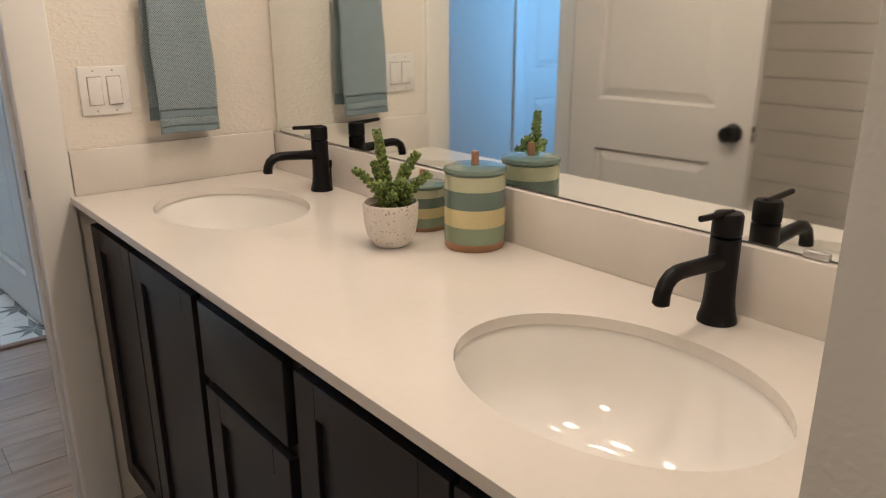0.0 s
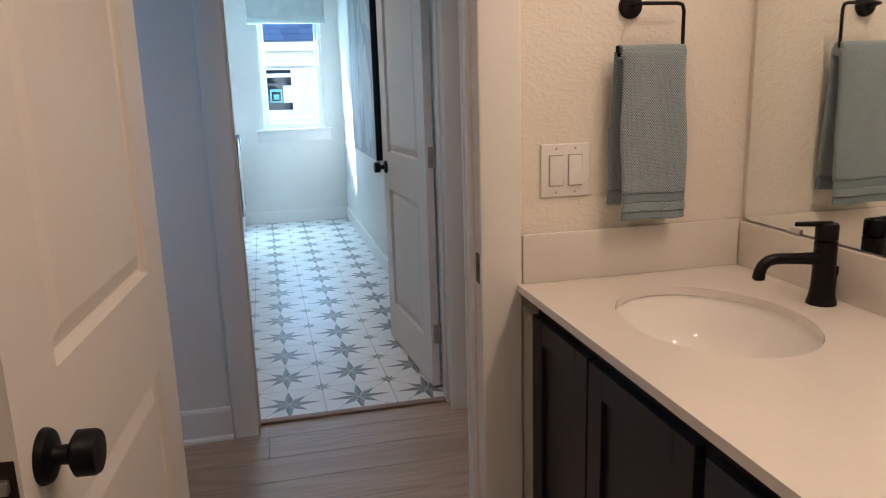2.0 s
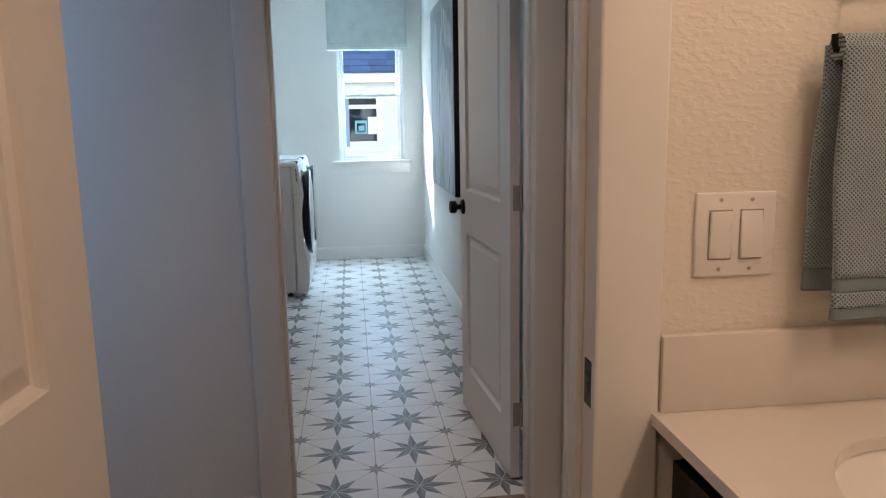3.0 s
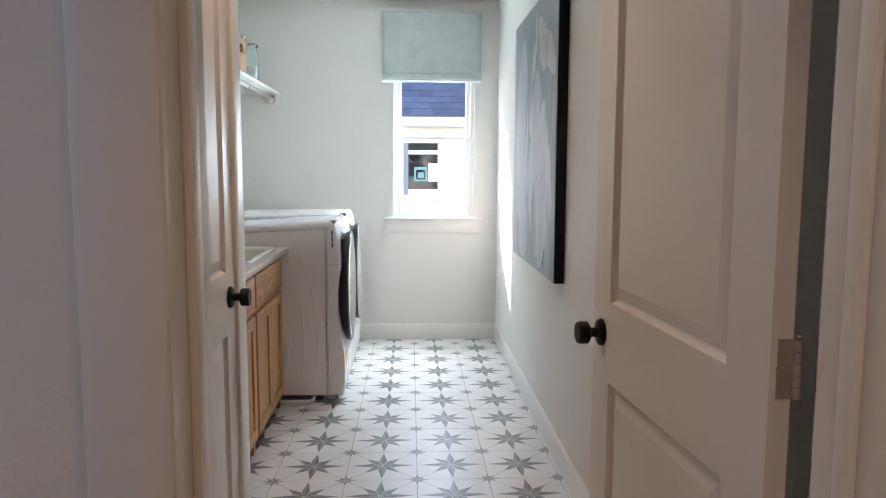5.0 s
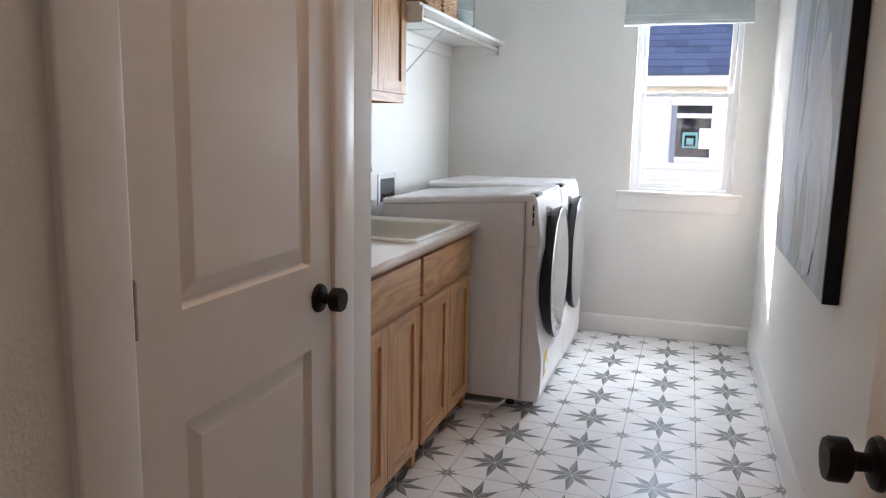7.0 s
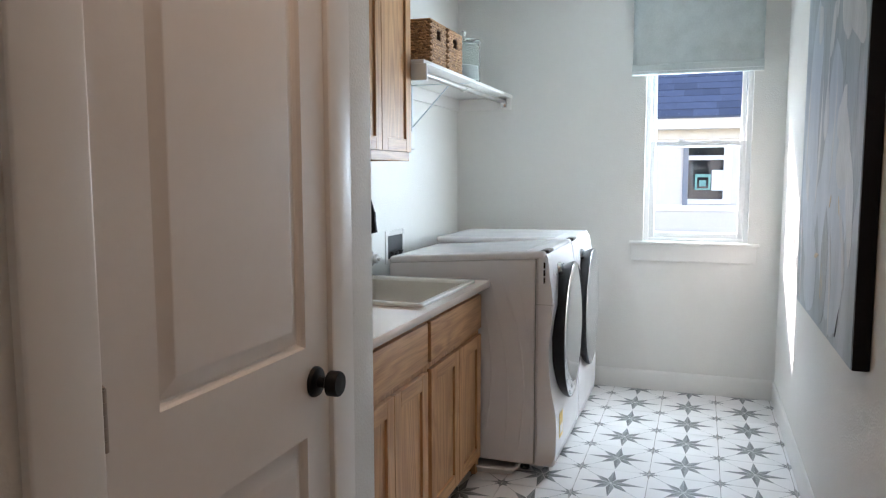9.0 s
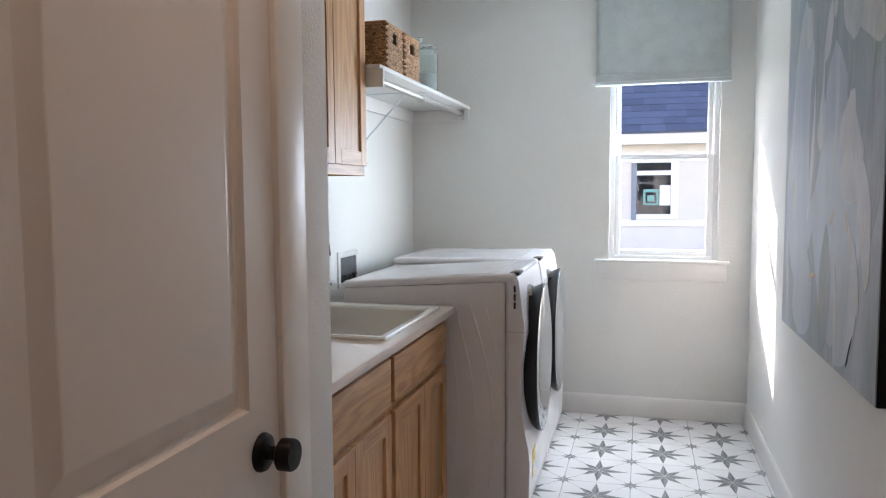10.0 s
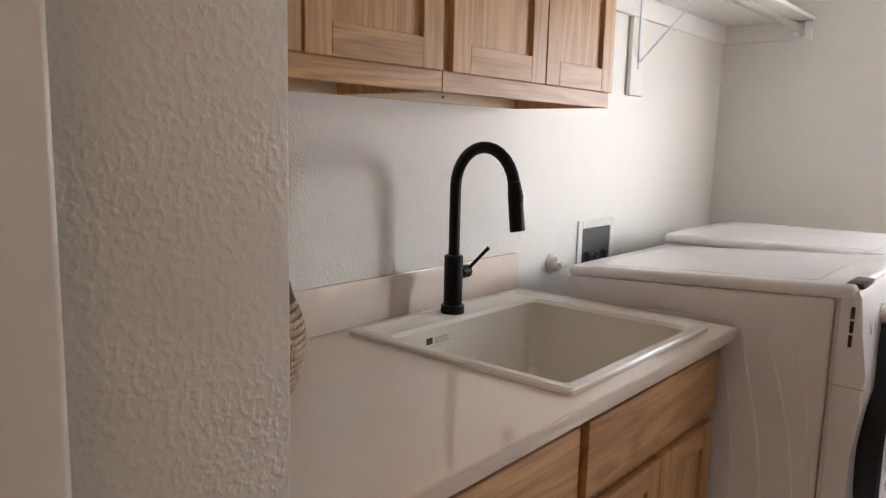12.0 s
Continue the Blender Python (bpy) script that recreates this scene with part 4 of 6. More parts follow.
def sash(x0, x1, y0, y1, z0, z1, st, rb, rt):
    q = B()
    box(q, x0, x0 + st, y0, y1, z0, z1, 0.003, 2); box(q, x1 - st, x1, y0, y1, z0, z1, 0.003, 2)
    box(q, x0 + st, x1 - st, y0, y1, z0, z0 + rb, 0.003, 2); box(q, x0 + st, x1 - st, y0, y1, z1 - rt, z1, 0.003, 2)
    s = part("sash", q, VINYL, wi)
    q = B(); box(q, x0 + st - 0.004, x1 - st + 0.004, (y0 + y1) / 2 - 0.002, (y0 + y1) / 2 + 0.002, z0 + rb - 0.004, z1 - rt + 0.004)
    g = part("pane", q, GLASS, s); g.visible_shadow = False
    return s


lo = sash(WX0 + 0.030, WX1 - 0.030, FY0 + 0.004, FY0 + 0.034, WZ0 + 0.022, 1.605, 0.034, 0.034, 0.034)
sash(WX0 + 0.034, WX1 - 0.034, FY0 + 0.042, FY0 + 0.070, 1.575, WZ1 - 0.03, 0.028, 0.034, 0.03)
for cx in (0.42, 0.62):
    q = B(); box(q, cx - 0.03, cx + 0.03, FY0 + 0.004, FY0 + 0.026, 1.605, 1.613, 0.002, 2); box(q, cx - 0.012, cx + 0.02, FY0 + 0.006, FY0 + 0.020, 1.612, 1.622, 0.003, 2); part("sash_lock", q, VINYL, lo)
q = B(); box(q, 0.122, 0.896, YB - 0.034, YB + 0.047, WZ0 - 0.020, WZ0 - 0.001, 0.004, 2); part("stool", q, TRIM, wi, "white painted window stool")
q = B(); box(q, 0.139, 0.880, YB - 0.016, YB - 0.001, WZ0 - 0.124, WZ0 - 0.021, 0.003, 2); part("apron", q, TRIM, wi, "white painted window apron")


def fabric(name, c1, c2, scale):
    m = mat(name, c1, 0.9, vary=0.06, scale=9.0, dark=c2, bump=0.5, bscale=420, bdist=0.001)
    return m


SHADE = fabric("woven_shade_fabric", (0.52, 0.565, 0.55), (0.41, 0.455, 0.445), 8.0)
sh = thing("roman_shade", (0.50, YB - 0.03, 1.995), "pale grey-green flat fabric roman shade over the window", "window shade")
q = B()
nx, nz = 24, 24
g = [[q.verts.new((0.124 + 0.752 * i / nx, YB - 0.060 + 0.003 * math.sin(i * 0.6) * math.sin(k * 0.35) + 0.004 * (1 - k / nz), 2.063 + 0.470 * k / nz)) for k in range(nz + 1)] for i in range(nx + 1)]
for i in range(nx):
    for k in range(nz):
        q.faces.new((g[i][k], g[i + 1][k], g[i + 1][k + 1], g[i][k + 1]))
o = part("panel", q, SHADE, sh); o.modifiers.new("cloth", "SOLIDIFY").thickness = 0.006; o.modifiers["cloth"].offset = 1
q = B(); prism(q, [(YB - 0.066, 2.076), (YB - 0.074, 2.068), (YB - 0.076, 2.024), (YB - 0.070, 2.012), (YB - 0.056, 2.009), (YB - 0.052, 2.076)], 0.1215, 0.8785, 0); part("bottom_fold", q, SHADE, sh, "folded bottom hem of the shade")
q = B(); box(q, 0.122, 0.878, YB - 0.0765, YB - 0.0625, 2.0275, 2.0335, 0.0025, 2); part("batten", q, mat("shade_batten", (0.66, 0.70, 0.69), 0.7, vary=0.04), sh, "pale batten along the fold")
q = B(); box(q, 0.126, 0.874, YB - 0.052, YB - 0.001, 2.49, 2.532, 0.002, 1); part("headrail", q, SHADE, sh)
for x0, x1 in ((0.124, 0.130), (0.870, 0.876)):
    q = B(); box(q, x0, x1, YB - 0.056, YB - 0.001, 2.07, 2.49, 0.002, 1); part("side_return", q, SHADE, sh)

# painting
PY0, PY1, PZ0, PZ1, PXF = 5.94, 7.21, 0.848, 2.178, 0.965


def paint(name, c1, c2, c3, sc):
    m = bpy.data.materials.new(name)
    m.use_nodes = True
    t = m.node_tree
    n, l = t.nodes, t.links
    p = n["Principled BSDF"]
    p.inputs["Roughness"].default_value = 0.38
    co = n.new("ShaderNodeTexCoord")
    mp = n.new("ShaderNodeMapping"); mp.inputs["Scale"].default_value = (1, 1, 0.28)
    l.new(co.outputs["Object"], mp.inputs["Vector"])
    n1 = n.new("ShaderNodeTexNoise"); n1.inputs["Scale"].default_value = sc; n1.inputs["Detail"].default_value = 6; n1.inputs["Distortion"].default_value = 1.2
    l.new(mp.outputs[0], n1.inputs["Vector"])
    n2 = n.new("ShaderNodeTexNoise"); n2.inputs["Scale"].default_value = sc * 9; n2.inputs["Detail"].default_value = 4; n2.inputs["Distortion"].default_value = 0.8
    l.new(mp.outputs[0], n2.inputs["Vector"])
    cr = n.new("ShaderNodeValToRGB")
    e = cr.color_ramp.elements
    e[0].position, e[0].color = 0.30, (*c1, 1)
    e[1].position, e[1].color = 0.70, (*c3, 1)
    k = e.new(0.5); k.color = (*c2, 1)
    ad = n.new("ShaderNodeMath"); ad.operation = "MULTIPLY_ADD"; ad.inputs[1].default_value = 0.28
    l.new(n2.outputs["Fac"], ad.inputs[0]); 
    sb = n.new("ShaderNodeMath"); sb.operation = "SUBTRACT"; sb.inputs[1].default_value = 0.14
    l.new(n1.outputs["Fac"], ad.inputs[2]); l.new(ad.outputs[0], sb.inputs[0]); l.new(sb.outputs[0], cr.inputs[0])
    l.new(cr.outputs[0], p.inputs["Base Color"])
    b_ = n.new("ShaderNodeBump"); b_.inputs["Strength"].default_value = 0.6; b_.inputs["Distance"].default_value = 0.003
    l.new(n2.outputs["Fac"], b_.inputs["Height"]); l.new(b_.outputs[0], p.inputs["Normal"])
    return m


CANVAS = paint("canvas_blue_grey", (0.22, 0.268, 0.305), (0.31, 0.36, 0.40), (0.43, 0.48, 0.53), 2.2)
PETAL = paint("petal_cream", (0.43, 0.44, 0.45), (0.54, 0.55, 0.56), (0.64, 0.63, 0.62), 6.0)
PETAL2 = paint("petal_blue_white", (0.36, 0.41, 0.46), (0.46, 0.51, 0.565), (0.56, 0.60, 0.65), 2.4)
STEMP = paint("leaf_slate", (0.19, 0.225, 0.255), (0.27, 0.305, 0.335), (0.38, 0.41, 0.445), 5.0)
BLACKEDGE = mat("black_canvas_edge", (0.010, 0.010, 0.012), 0.7, vary=0.2, scale=20.0, spec=0.2)
pa = thing("painting", (RX, (PY0 + PY1) / 2, PZ0), "blue-grey abstract flower canvas with black edges", "painting")
q = B(); box(q, PXF + 0.003, RX - 0.002, PY0, PY1, PZ0, PZ1, 0.003, 2); part("edge_frame", q, BLACKEDGE, pa, "black painted canvas edge")
q = B(); box(q, PXF, PXF + 0.004, PY0 + 0.002, PY1 - 0.002, PZ0 + 0.002, PZ1 - 0.002, 0.001, 1); part("canvas", q, CANVAS, pa)


def petal(u, v, ln, w, ang, bend, material, lift):
    """A painted petal: u from the far edge, v down from the top, in metres of the canvas; ang in degrees from upright."""
    a = radians(ang)
    n = 18
    mid, wid = [], []
    for i in range(n + 1):
        f = i / n
        off = bend * math.sin(math.pi * f)
        mid.append((u + (f - 0.5) * ln * math.sin(a) + off * math.cos(a), v - (f - 0.5) * ln * math.cos(a) + off * math.sin(a)))
        wid.append(w * (math.sin(math.pi * f ** 0.8) ** 0.75) * (1 + 0.10 * math.sin(9 * f + u * 20)))
    q = B()
    L_, R_ = [], []
    for (pu, pv), h in zip(mid, wid):
        for s, lst in ((1, L_), (-1, R_)):
            uu = min(max(pu + s * h * math.cos(a), 0.006), PY1 - PY0 - 0.006)
            vv = min(max(pv + s * h * math.sin(a), 0.006), PZ1 - PZ0 - 0.006)
            lst.append((uu, vv))
    lift = lift * 0.25
    tl = [[q.verts.new((PXF - lift, PY1 - uu, PZ1 - vv)) for uu, vv in s] for s in (L_, R_)]
    cl = [q.verts.new((PXF - lift - 0.0002, PY1 - m_[0], PZ1 - m_[1])) for m_ in [((l_[0] + r_[0]) / 2, (l_[1] + r_[1]) / 2) for l_, r_ in zip(L_, R_)]]
    bl = [[q.verts.new((PXF + 0.001, PY1 - uu, PZ1 - vv)) for uu, vv in s] for s in (L_, R_)]
    for i in range(n):
        q.faces.new((tl[0][i], tl[0][i + 1], cl[i + 1], cl[i])); q.faces.new((cl[i], cl[i + 1], tl[1][i + 1], tl[1][i]))
        q.faces.new((bl[0][i], bl[0][i + 1], tl[0][i + 1], tl[0][i])); q.faces.new((bl[1][i], bl[1][i + 1], tl[1][i + 1], tl[1][i]))
    bmesh.ops.remove_doubles(q, verts=q.verts, dist=0.00005)
    return part("painted_petal", q, material, pa)


GOLDP = mat("gold_fleck", (0.50, 0.36, 0.17), 0.3, metal=0.6, vary=0.2, scale=60.0)
for spec in ((0.28, 0.62, 1.05, 0.24, 3, 0.03, PETAL2, 0.0008), (0.78, 0.80, 0.95, 0.30, -3, 0.03, PETAL2, 0.0009), (0.50, 0.48, 0.70, 0.11, 5, 0.03, STEMP, 0.0011), (1.16, 0.66, 0.62, 0.08, 5, 0.02, STEMP, 0.0012),
             (0.88, 0.22, 0.30, 0.085, -32, 0.03, PETAL, 0.0020), (1.06, 0.31, 0.40, 0.075, -62, 0.03, PETAL, 0.0022), (0.97, 0.26, 0.20, 0.10, -45, 0.0, PETAL, 0.0024), (0.73, 0.15, 0.22, 0.032, -5, 0.01, PETAL, 0.0022),
             (0.66, 0.28, 0.20, 0.045, 22, 0.01, PETAL, 0.0021), (0.36, 0.21, 0.16, 0.062, -25, 0.01, PETAL, 0.0020), (0.90, 0.40, 0.28, 0.022, -6, 0.02, STEMP, 0.0013), (0.60, 0.46, 0.34, 0.016, 6, 0.01, PETAL, 0.0018),
             (0.96, 0.70, 0.26, 0.115, 20, 0.03, PETAL, 0.0026), (0.92, 0.58, 0.20, 0.070, 40, 0.02, PETAL, 0.0024), (1.08, 0.84, 0.46, 0.055, -20, 0.03, PETAL, 0.0025), (0.60, 0.56, 0.20, 0.055, 5, 0.01, PETAL, 0.0024),
             (0.20, 0.80, 0.12, 0.075, 65, 0.01, PETAL, 0.0024), (0.46, 0.66, 0.50, 0.022, 8, 0.02, PETAL, 0.0022), (0.14, 0.55, 0.50, 0.020, 3, 0.01, PETAL, 0.0020), (0.77, 0.62, 0.42, 0.014, 10, 0.02, PETAL, 0.0024),
             (0.36, 1.14, 0.36, 0.17, 6, 0.02, PETAL2, 0.0028), (0.08, 1.10, 0.44, 0.028, -9, 0.02, PETAL, 0.0030), (0.70, 1.10, 0.42, 0.075, 2, 0.01, STEMP, 0.0030), (0.95, 1.12, 0.42, 0.085, 24, 0.05, PETAL2, 0.0034),
             (1.02, 1.00, 0.30, 0.028, -28, 0.02, PETAL, 0.0036), (0.83, 1.14, 0.40, 0.020, -8, 0.02, PETAL, 0.0036), (0.53, 1.08, 0.10, 0.009, 80, 0.0, GOLDP, 0.0036), (0.66, 1.16, 0.13, 0.006, 2, 0.0, GOLDP, 0.0038),
             (0.69, 1.17, 0.11, 0.005, 0, 0.0, GOLDP, 0.0038), (0.95, 0.88, 0.07, 0.008, -25, 0.0, GOLDP, 0.0038), (0.78, 0.87, 0.06, 0.008, 35, 0.0, GOLDP, 0.0038), (1.02, 1.24, 0.12, 0.007, 30, 0.0, BLACKEDGE, 0.0038)):
    petal(*spec)

# base cabinets
FX, DFX = -0.405, -0.386


def wood_door(parent, x, y0, y1, z0, z1, rail=0.058):
    """An oak shaker door with upright stiles, level rails and a sunk panel."""
    d = part("door", box(B(), x - 0.014, x - 0.010, y0 + rail - 0.004, y1 - rail + 0.004, z0 + rail - 0.004, z1 - rail + 0.004), OAKV, parent)
    for a, c in ((y0, y0 + rail), (y1 - rail, y1)):
        part("stile", box(B(), x - 0.019, x, a, c, z0, z1, 0.0012, 1), OAKV, d)
    for a, c in ((z0, z0 + rail), (z1 - rail, z1)):
        part("rail", box(B(), x - 0.019, x, y0 + rail, y1 - rail, a, c, 0.0012, 1), OAKH, d)
    return d


def base_unit(y0, y1, split, label):
    c = thing("base_cabinet", (-0.72, (y0 + y1) / 2, 0), label, "cabinet", "laundry base cabinets")
    q = B(); box(q, AX + 0.002, FX - 0.02, y0, y0 + 0.016, 0.0, 0.884); box(q, AX + 0.002, FX - 0.02, y1 - 0.016, y1, 0.0, 0.884); box(q, AX + 0.002, FX - 0.02, y0 + 0.016, y1 - 0.016, 0.10, 0.116); box(q, AX + 0.002, AX + 0.012, y0 + 0.016, y1 - 0.016, 0.116, 0.884); part("carcass", q, OAKV, c)
    q = B(); box(q, FX - 0.075, FX - 0.06, y0 + 0.016, y1 - 0.016, 0.0, 0.10); part("toe_kick", q, OAKH, c)
    q = B()
    box(q, FX - 0.02, FX, y0, y0 + 0.040, 0.085, 0.884, 0.001, 1); box(q, FX - 0.02, FX, y1 - 0.040, y1, 0.0, 0.884, 0.001, 1)
    box(q, FX - 0.02, FX, y0 + 0.04, y1 - 0.04, 0.845, 0.884, 0.001, 1); box(q, FX - 0.02, FX, y0 + 0.04, y1 - 0.04, 0.66, 0.70, 0.001, 1); box(q, FX - 0.02, FX, y0 + 0.04, y1 - 0.04, 0.085, 0.12, 0.001, 1)
    part("face_frame", q, OAKV, c)
    part("drawer_front", box(B(), FX + 0.0005, DFX, y0 + 0.016, y1 - 0.016, 0.697, 0.852, 0.002, 2), OAKH, c)
    wood_door(c, DFX, y0 + 0.018, split - 0.002, 0.082, 0.668)
    wood_door(c, DFX, split + 0.002, y1 - 0.018, 0.082, 0.668)
    return c


base_unit(5.402, 6.172, 5.838, "natural oak shaker base cabinet beside the wall end")
base_unit(6.174, 6.868, 6.533, "natural oak shaker sink base beside the washer")

# countertop with a square cutout
LCT = 0.912
lc = thing("laundry_countertop", (-0.70, 6.12, LCT - 0.03), "pale counter with backsplash on the oak base cabinets", "countertop")
SX0, SX1, SY0, SY1 = -1.0, -0.399, 6.138, 6.806
q = B()
for p in ((AX + 0.002, SX0 + 0.02, 5.402, 6.884), (SX1 - 0.02, -0.358, 5.402, 6.884), (SX0 + 0.02, SX1 - 0.02, 5.402, SY0 + 0.02), (SX0 + 0.02, SX1 - 0.02, SY1 - 0.02, 6.884)):
    box(q, p[0], p[1], p[2], p[3], LCT - 0.03, LCT)
bmesh.ops.remove_doubles(q, verts=q.verts, dist=0.0002)
part("slab", q, LAMINATE, lc)
q = B(); box(q, AX + 0.001, AX + 0.018, 5.402, 6.880, LCT, LCT + 0.112, 0.002, 2); part("backsplash", q, LAMINATE, lc)
q = B(); box(q, -0.362, -0.3555, 5.402, 6.884, LCT - 0.030, LCT - 0.0008, 0.002, 2); part("front_edge", q, LAMINATE, lc)

# drop-in sink
ls = thing("laundry_sink", (-0.70, 6.48, LCT - 0.24), "bisque square drop-in utility sink in the counter", "sink")


def rrect(x0, x1, y0, y1, r, n=6):
    out = []
    for cx, cy, a in ((x1 - r, y1 - r, 0), (x0 + r, y1 - r, 90), (x0 + r, y0 + r, 180), (x1 - r, y0 + r, 270)):
        for i in range(n + 1):
            t = radians(a + 90 * i / n)
            out.append((cx + r * math.cos(t), cy + r * math.sin(t)))
    return out


def loft(bm, rings):
    vs = [[bm.verts.new(p) for p in r] for r in rings]
    n = len(vs[0])
    for a, c in zip(vs, vs[1:]):
        for i in range(n):
            bm.faces.new((a[i], a[(i + 1) % n], c[(i + 1) % n], c[i]))
    return vs


q = B()
rings = [[(x, y, z) for x, y in rrect(*r)] for r, z in (
    ((SX0, SX1, SY0, SY1, 0.015), LCT + 0.0005), ((SX0, SX1, SY0, SY1, 0.015), LCT + 0.008), ((SX0 + 0.004, SX1 - 0.004, SY0 + 0.004, SY1 - 0.004, 0.013), LCT + 0.013),
    ((SX0 + 0.022, SX1 - 0.022, SY0 + 0.022, SY1 - 0.022, 0.012), LCT + 0.013), ((SX0 + 0.027, SX1 - 0.027, SY0 + 0.027, SY1 - 0.027, 0.012), LCT + 0.009),
    ((SX0 + 0.095, SX1 - 0.032, SY0 + 0.034, SY1 - 0.034, 0.02), LCT + 0.008), ((SX0 + 0.103, SX1 - 0.040, SY0 + 0.042, SY1 - 0.042, 0.022), LCT - 0.002),
    ((SX0 + 0.115, SX1 - 0.052, SY0 + 0.054, SY1 - 0.054, 0.03), LCT - 0.19), ((SX0 + 0.135, SX1 - 0.075, SY0 + 0.075, SY1 - 0.075, 0.04), LCT - 0.222), ((SX0 + 0.2, SX1 - 0.15, SY0 + 0.15, SY1 - 0.15, 0.04), LCT - 0.228))]
vs = loft(q, rings)
q.faces.new(vs[-1])
part("basin", q, SINKWHITE, ls)
q = B(); lathe(q, [(0.045, 0), (0.045, 0.003), (0.036, 0.004), (0.03, 0.001)], (-0.68, 6.48, LCT - 0.228), 28); part("drain", q, CHECK, ls, "brushed metal drain")
STICK = mat("sticker_grey", (0.45, 0.45, 0.43), 0.6, vary=0.05)
STICKD = mat("sticker_dark", (0.05, 0.05, 0.05), 0.6, vary=0.05)
q = B(); box(q, -0.8955, -0.8945, 6.300, 6.322, 0.873, 0.889); st = part("sticker", q, STICKD, ls, "small printed sticker inside the basin")
for k, (w, z) in enumerate(((0.055, 0.886), (0.05, 0.880), (0.055, 0.874), (0.045, 0.866), (0.03, 0.860))):
    q = B(); box(q, -0.8952, -0.8942, 6.330 - (0.02 if k > 2 else 0), 6.330 + w - (0.02 if k > 2 else 0), z - 0.002, z + 0.001); part("print_bar", q, STICK, st)

# pull-down faucet
FXC, FYC, FZ = -0.947, 6.459, LCT + 0.008
lf = thing("laundry_faucet", (FXC, FYC, FZ), "matte black gooseneck pull-down faucet on the utility sink", "faucet")
q = B(); lathe(q, [(0.031, 0), (0.031, 0.018), (0.029, 0.022), (0.0245, 0.0225), (0.0245, 0.150), (0.021, 0.153), (0.0, 0.153)], (FXC, FYC, FZ), 36, caps=False); part("body", q, BLACKMET, lf)
R_, top = 0.101, 1.250
pts = [(FXC, FYC, FZ + 0.15), (FXC, FYC, 1.15), (FXC, FYC, 1.22)]
for k in range(0, 15):
    a = math.pi - math.radians(168) * k / 14
    pts.append((FXC + R_ + R_ * math.cos(a), FYC, top + R_ * math.sin(a)))
ex, ez = pts[-1][0], pts[-1][2]
TURN = Matrix.Translation((FXC, FYC, 0)) @ Matrix.Rotation(radians(-7.5), 4, "Z") @ Matrix.Translation((-FXC, -FYC, 0))
q = B(); tube(q, pts, 0.0145, 20); bmesh.ops.transform(q, matrix=TURN, verts=q.verts); nk = part("neck", q, BLACKMET, lf)
q = B(); tube(q, [(ex, FYC, ez), (ex + 0.004, FYC, ez - 0.018), (ex + 0.0045, FYC, ez - 0.02), (ex + 0.017, FYC, ez - 0.112), (ex + 0.0175, FYC, ez - 0.114)], [0.0155, 0.0165, 0.0178, 0.0185, 0.016], 20); bmesh.ops.transform(q, matrix=TURN, verts=q.verts); sh_ = part("spray_head", q, BLACKMET, nk)
q = B(); box(q, ex + 0.022, ex + 0.028, FYC - 0.007, FYC + 0.007, ez - 0.055, ez - 0.025, 0.003, 2); bmesh.ops.transform(q, matrix=TURN, verts=q.verts); part("spray_button", q, DARKGLASS, sh_)
q = B(); lathe(q, [(0.017, 0), (0.017, 0.032), (0.0145, 0.035), (0, 0.035)], (FXC + 0.005, FYC + 0.02, FZ + 0.105), 24, "y", caps=False); hb = part("handle_barrel", q, BLACKMET, lf)
q = B(); tube(q, [(FXC + 0.012, FYC + 0.046, FZ + 0.112), (FXC + 0.035, FYC + 0.056, FZ + 0.140), (FXC + 0.062, FYC + 0.066, FZ + 0.172)], [0.005, 0.0048, 0.0052], 10); part("lever", q, BLACKMET, hb)

# wall cabinets
UX, UDX = -0.735, -0.721


def wall_unit(y0, y1, doors, label):
    c = thing("wall_cabinet", (-0.9, (y0 + y1) / 2, 1.462), label, "cabinet", "laundry wall cabinets")
    q = B(); box(q, AX + 0.002, UX - 0.02, y0, y0 + 0.016, 1.462, 2.40); box(q, AX + 0.002, UX - 0.02, y1 - 0.016, y1, 1.462, 2.40); box(q, AX + 0.002, UX - 0.02, y0 + 0.016, y1 - 0.016, 1.490, 1.506); box(q, AX + 0.002, UX - 0.02, y0 + 0.016, y1 - 0.016, 2.384, 2.40); part("carcass", q, OAKV, c)
    q = B(); box(q, AX + 0.002, AX + 0.02, y0 + 0.016, y1 - 0.016, 1.462, 1.490); nl = part("nailer", q, PLY, c, "pale plywood nailer strip"); q = B(); lathe(q, [(0.004, 0), (0.004, 0.0015), (0.0, 0.002)], (AX + 0.02, (y0 + y1) / 2, 1.477), 10, "x", caps=False); part("screw", q, BRONZE, nl)
    q = B(); box(q, UX - 0.02, UX, y0, y1, 1.462, 1.520, 0.001, 1); part("bottom_rail", q, OAKH, c)
    q = B(); box(q, UX - 0.02, UX, y0, y0 + 0.04, 1.520, 2.40, 0.001, 1); box(q, UX - 0.02, UX, y1 - 0.04, y1, 1.520, 2.40, 0.001, 1); box(q, UX - 0.02, UX, y0 + 0.04, y1 - 0.04, 2.34, 2.40, 0.001, 1); part("face_frame", q, OAKV, c)
    for a, d in doors:
        wood_door(c, UDX, a, d, 1.502, 2.375)
    return c


wall_unit(5.402, 6.149, ((5.43, 5.785), (5.791, 6.135)), "natural oak shaker wall cabinet over the counter")
wall_unit(6.151, 6.842, ((6.165, 6.506), (6.510, 6.834)), "natural oak shaker wall cabinet beside the shelf")

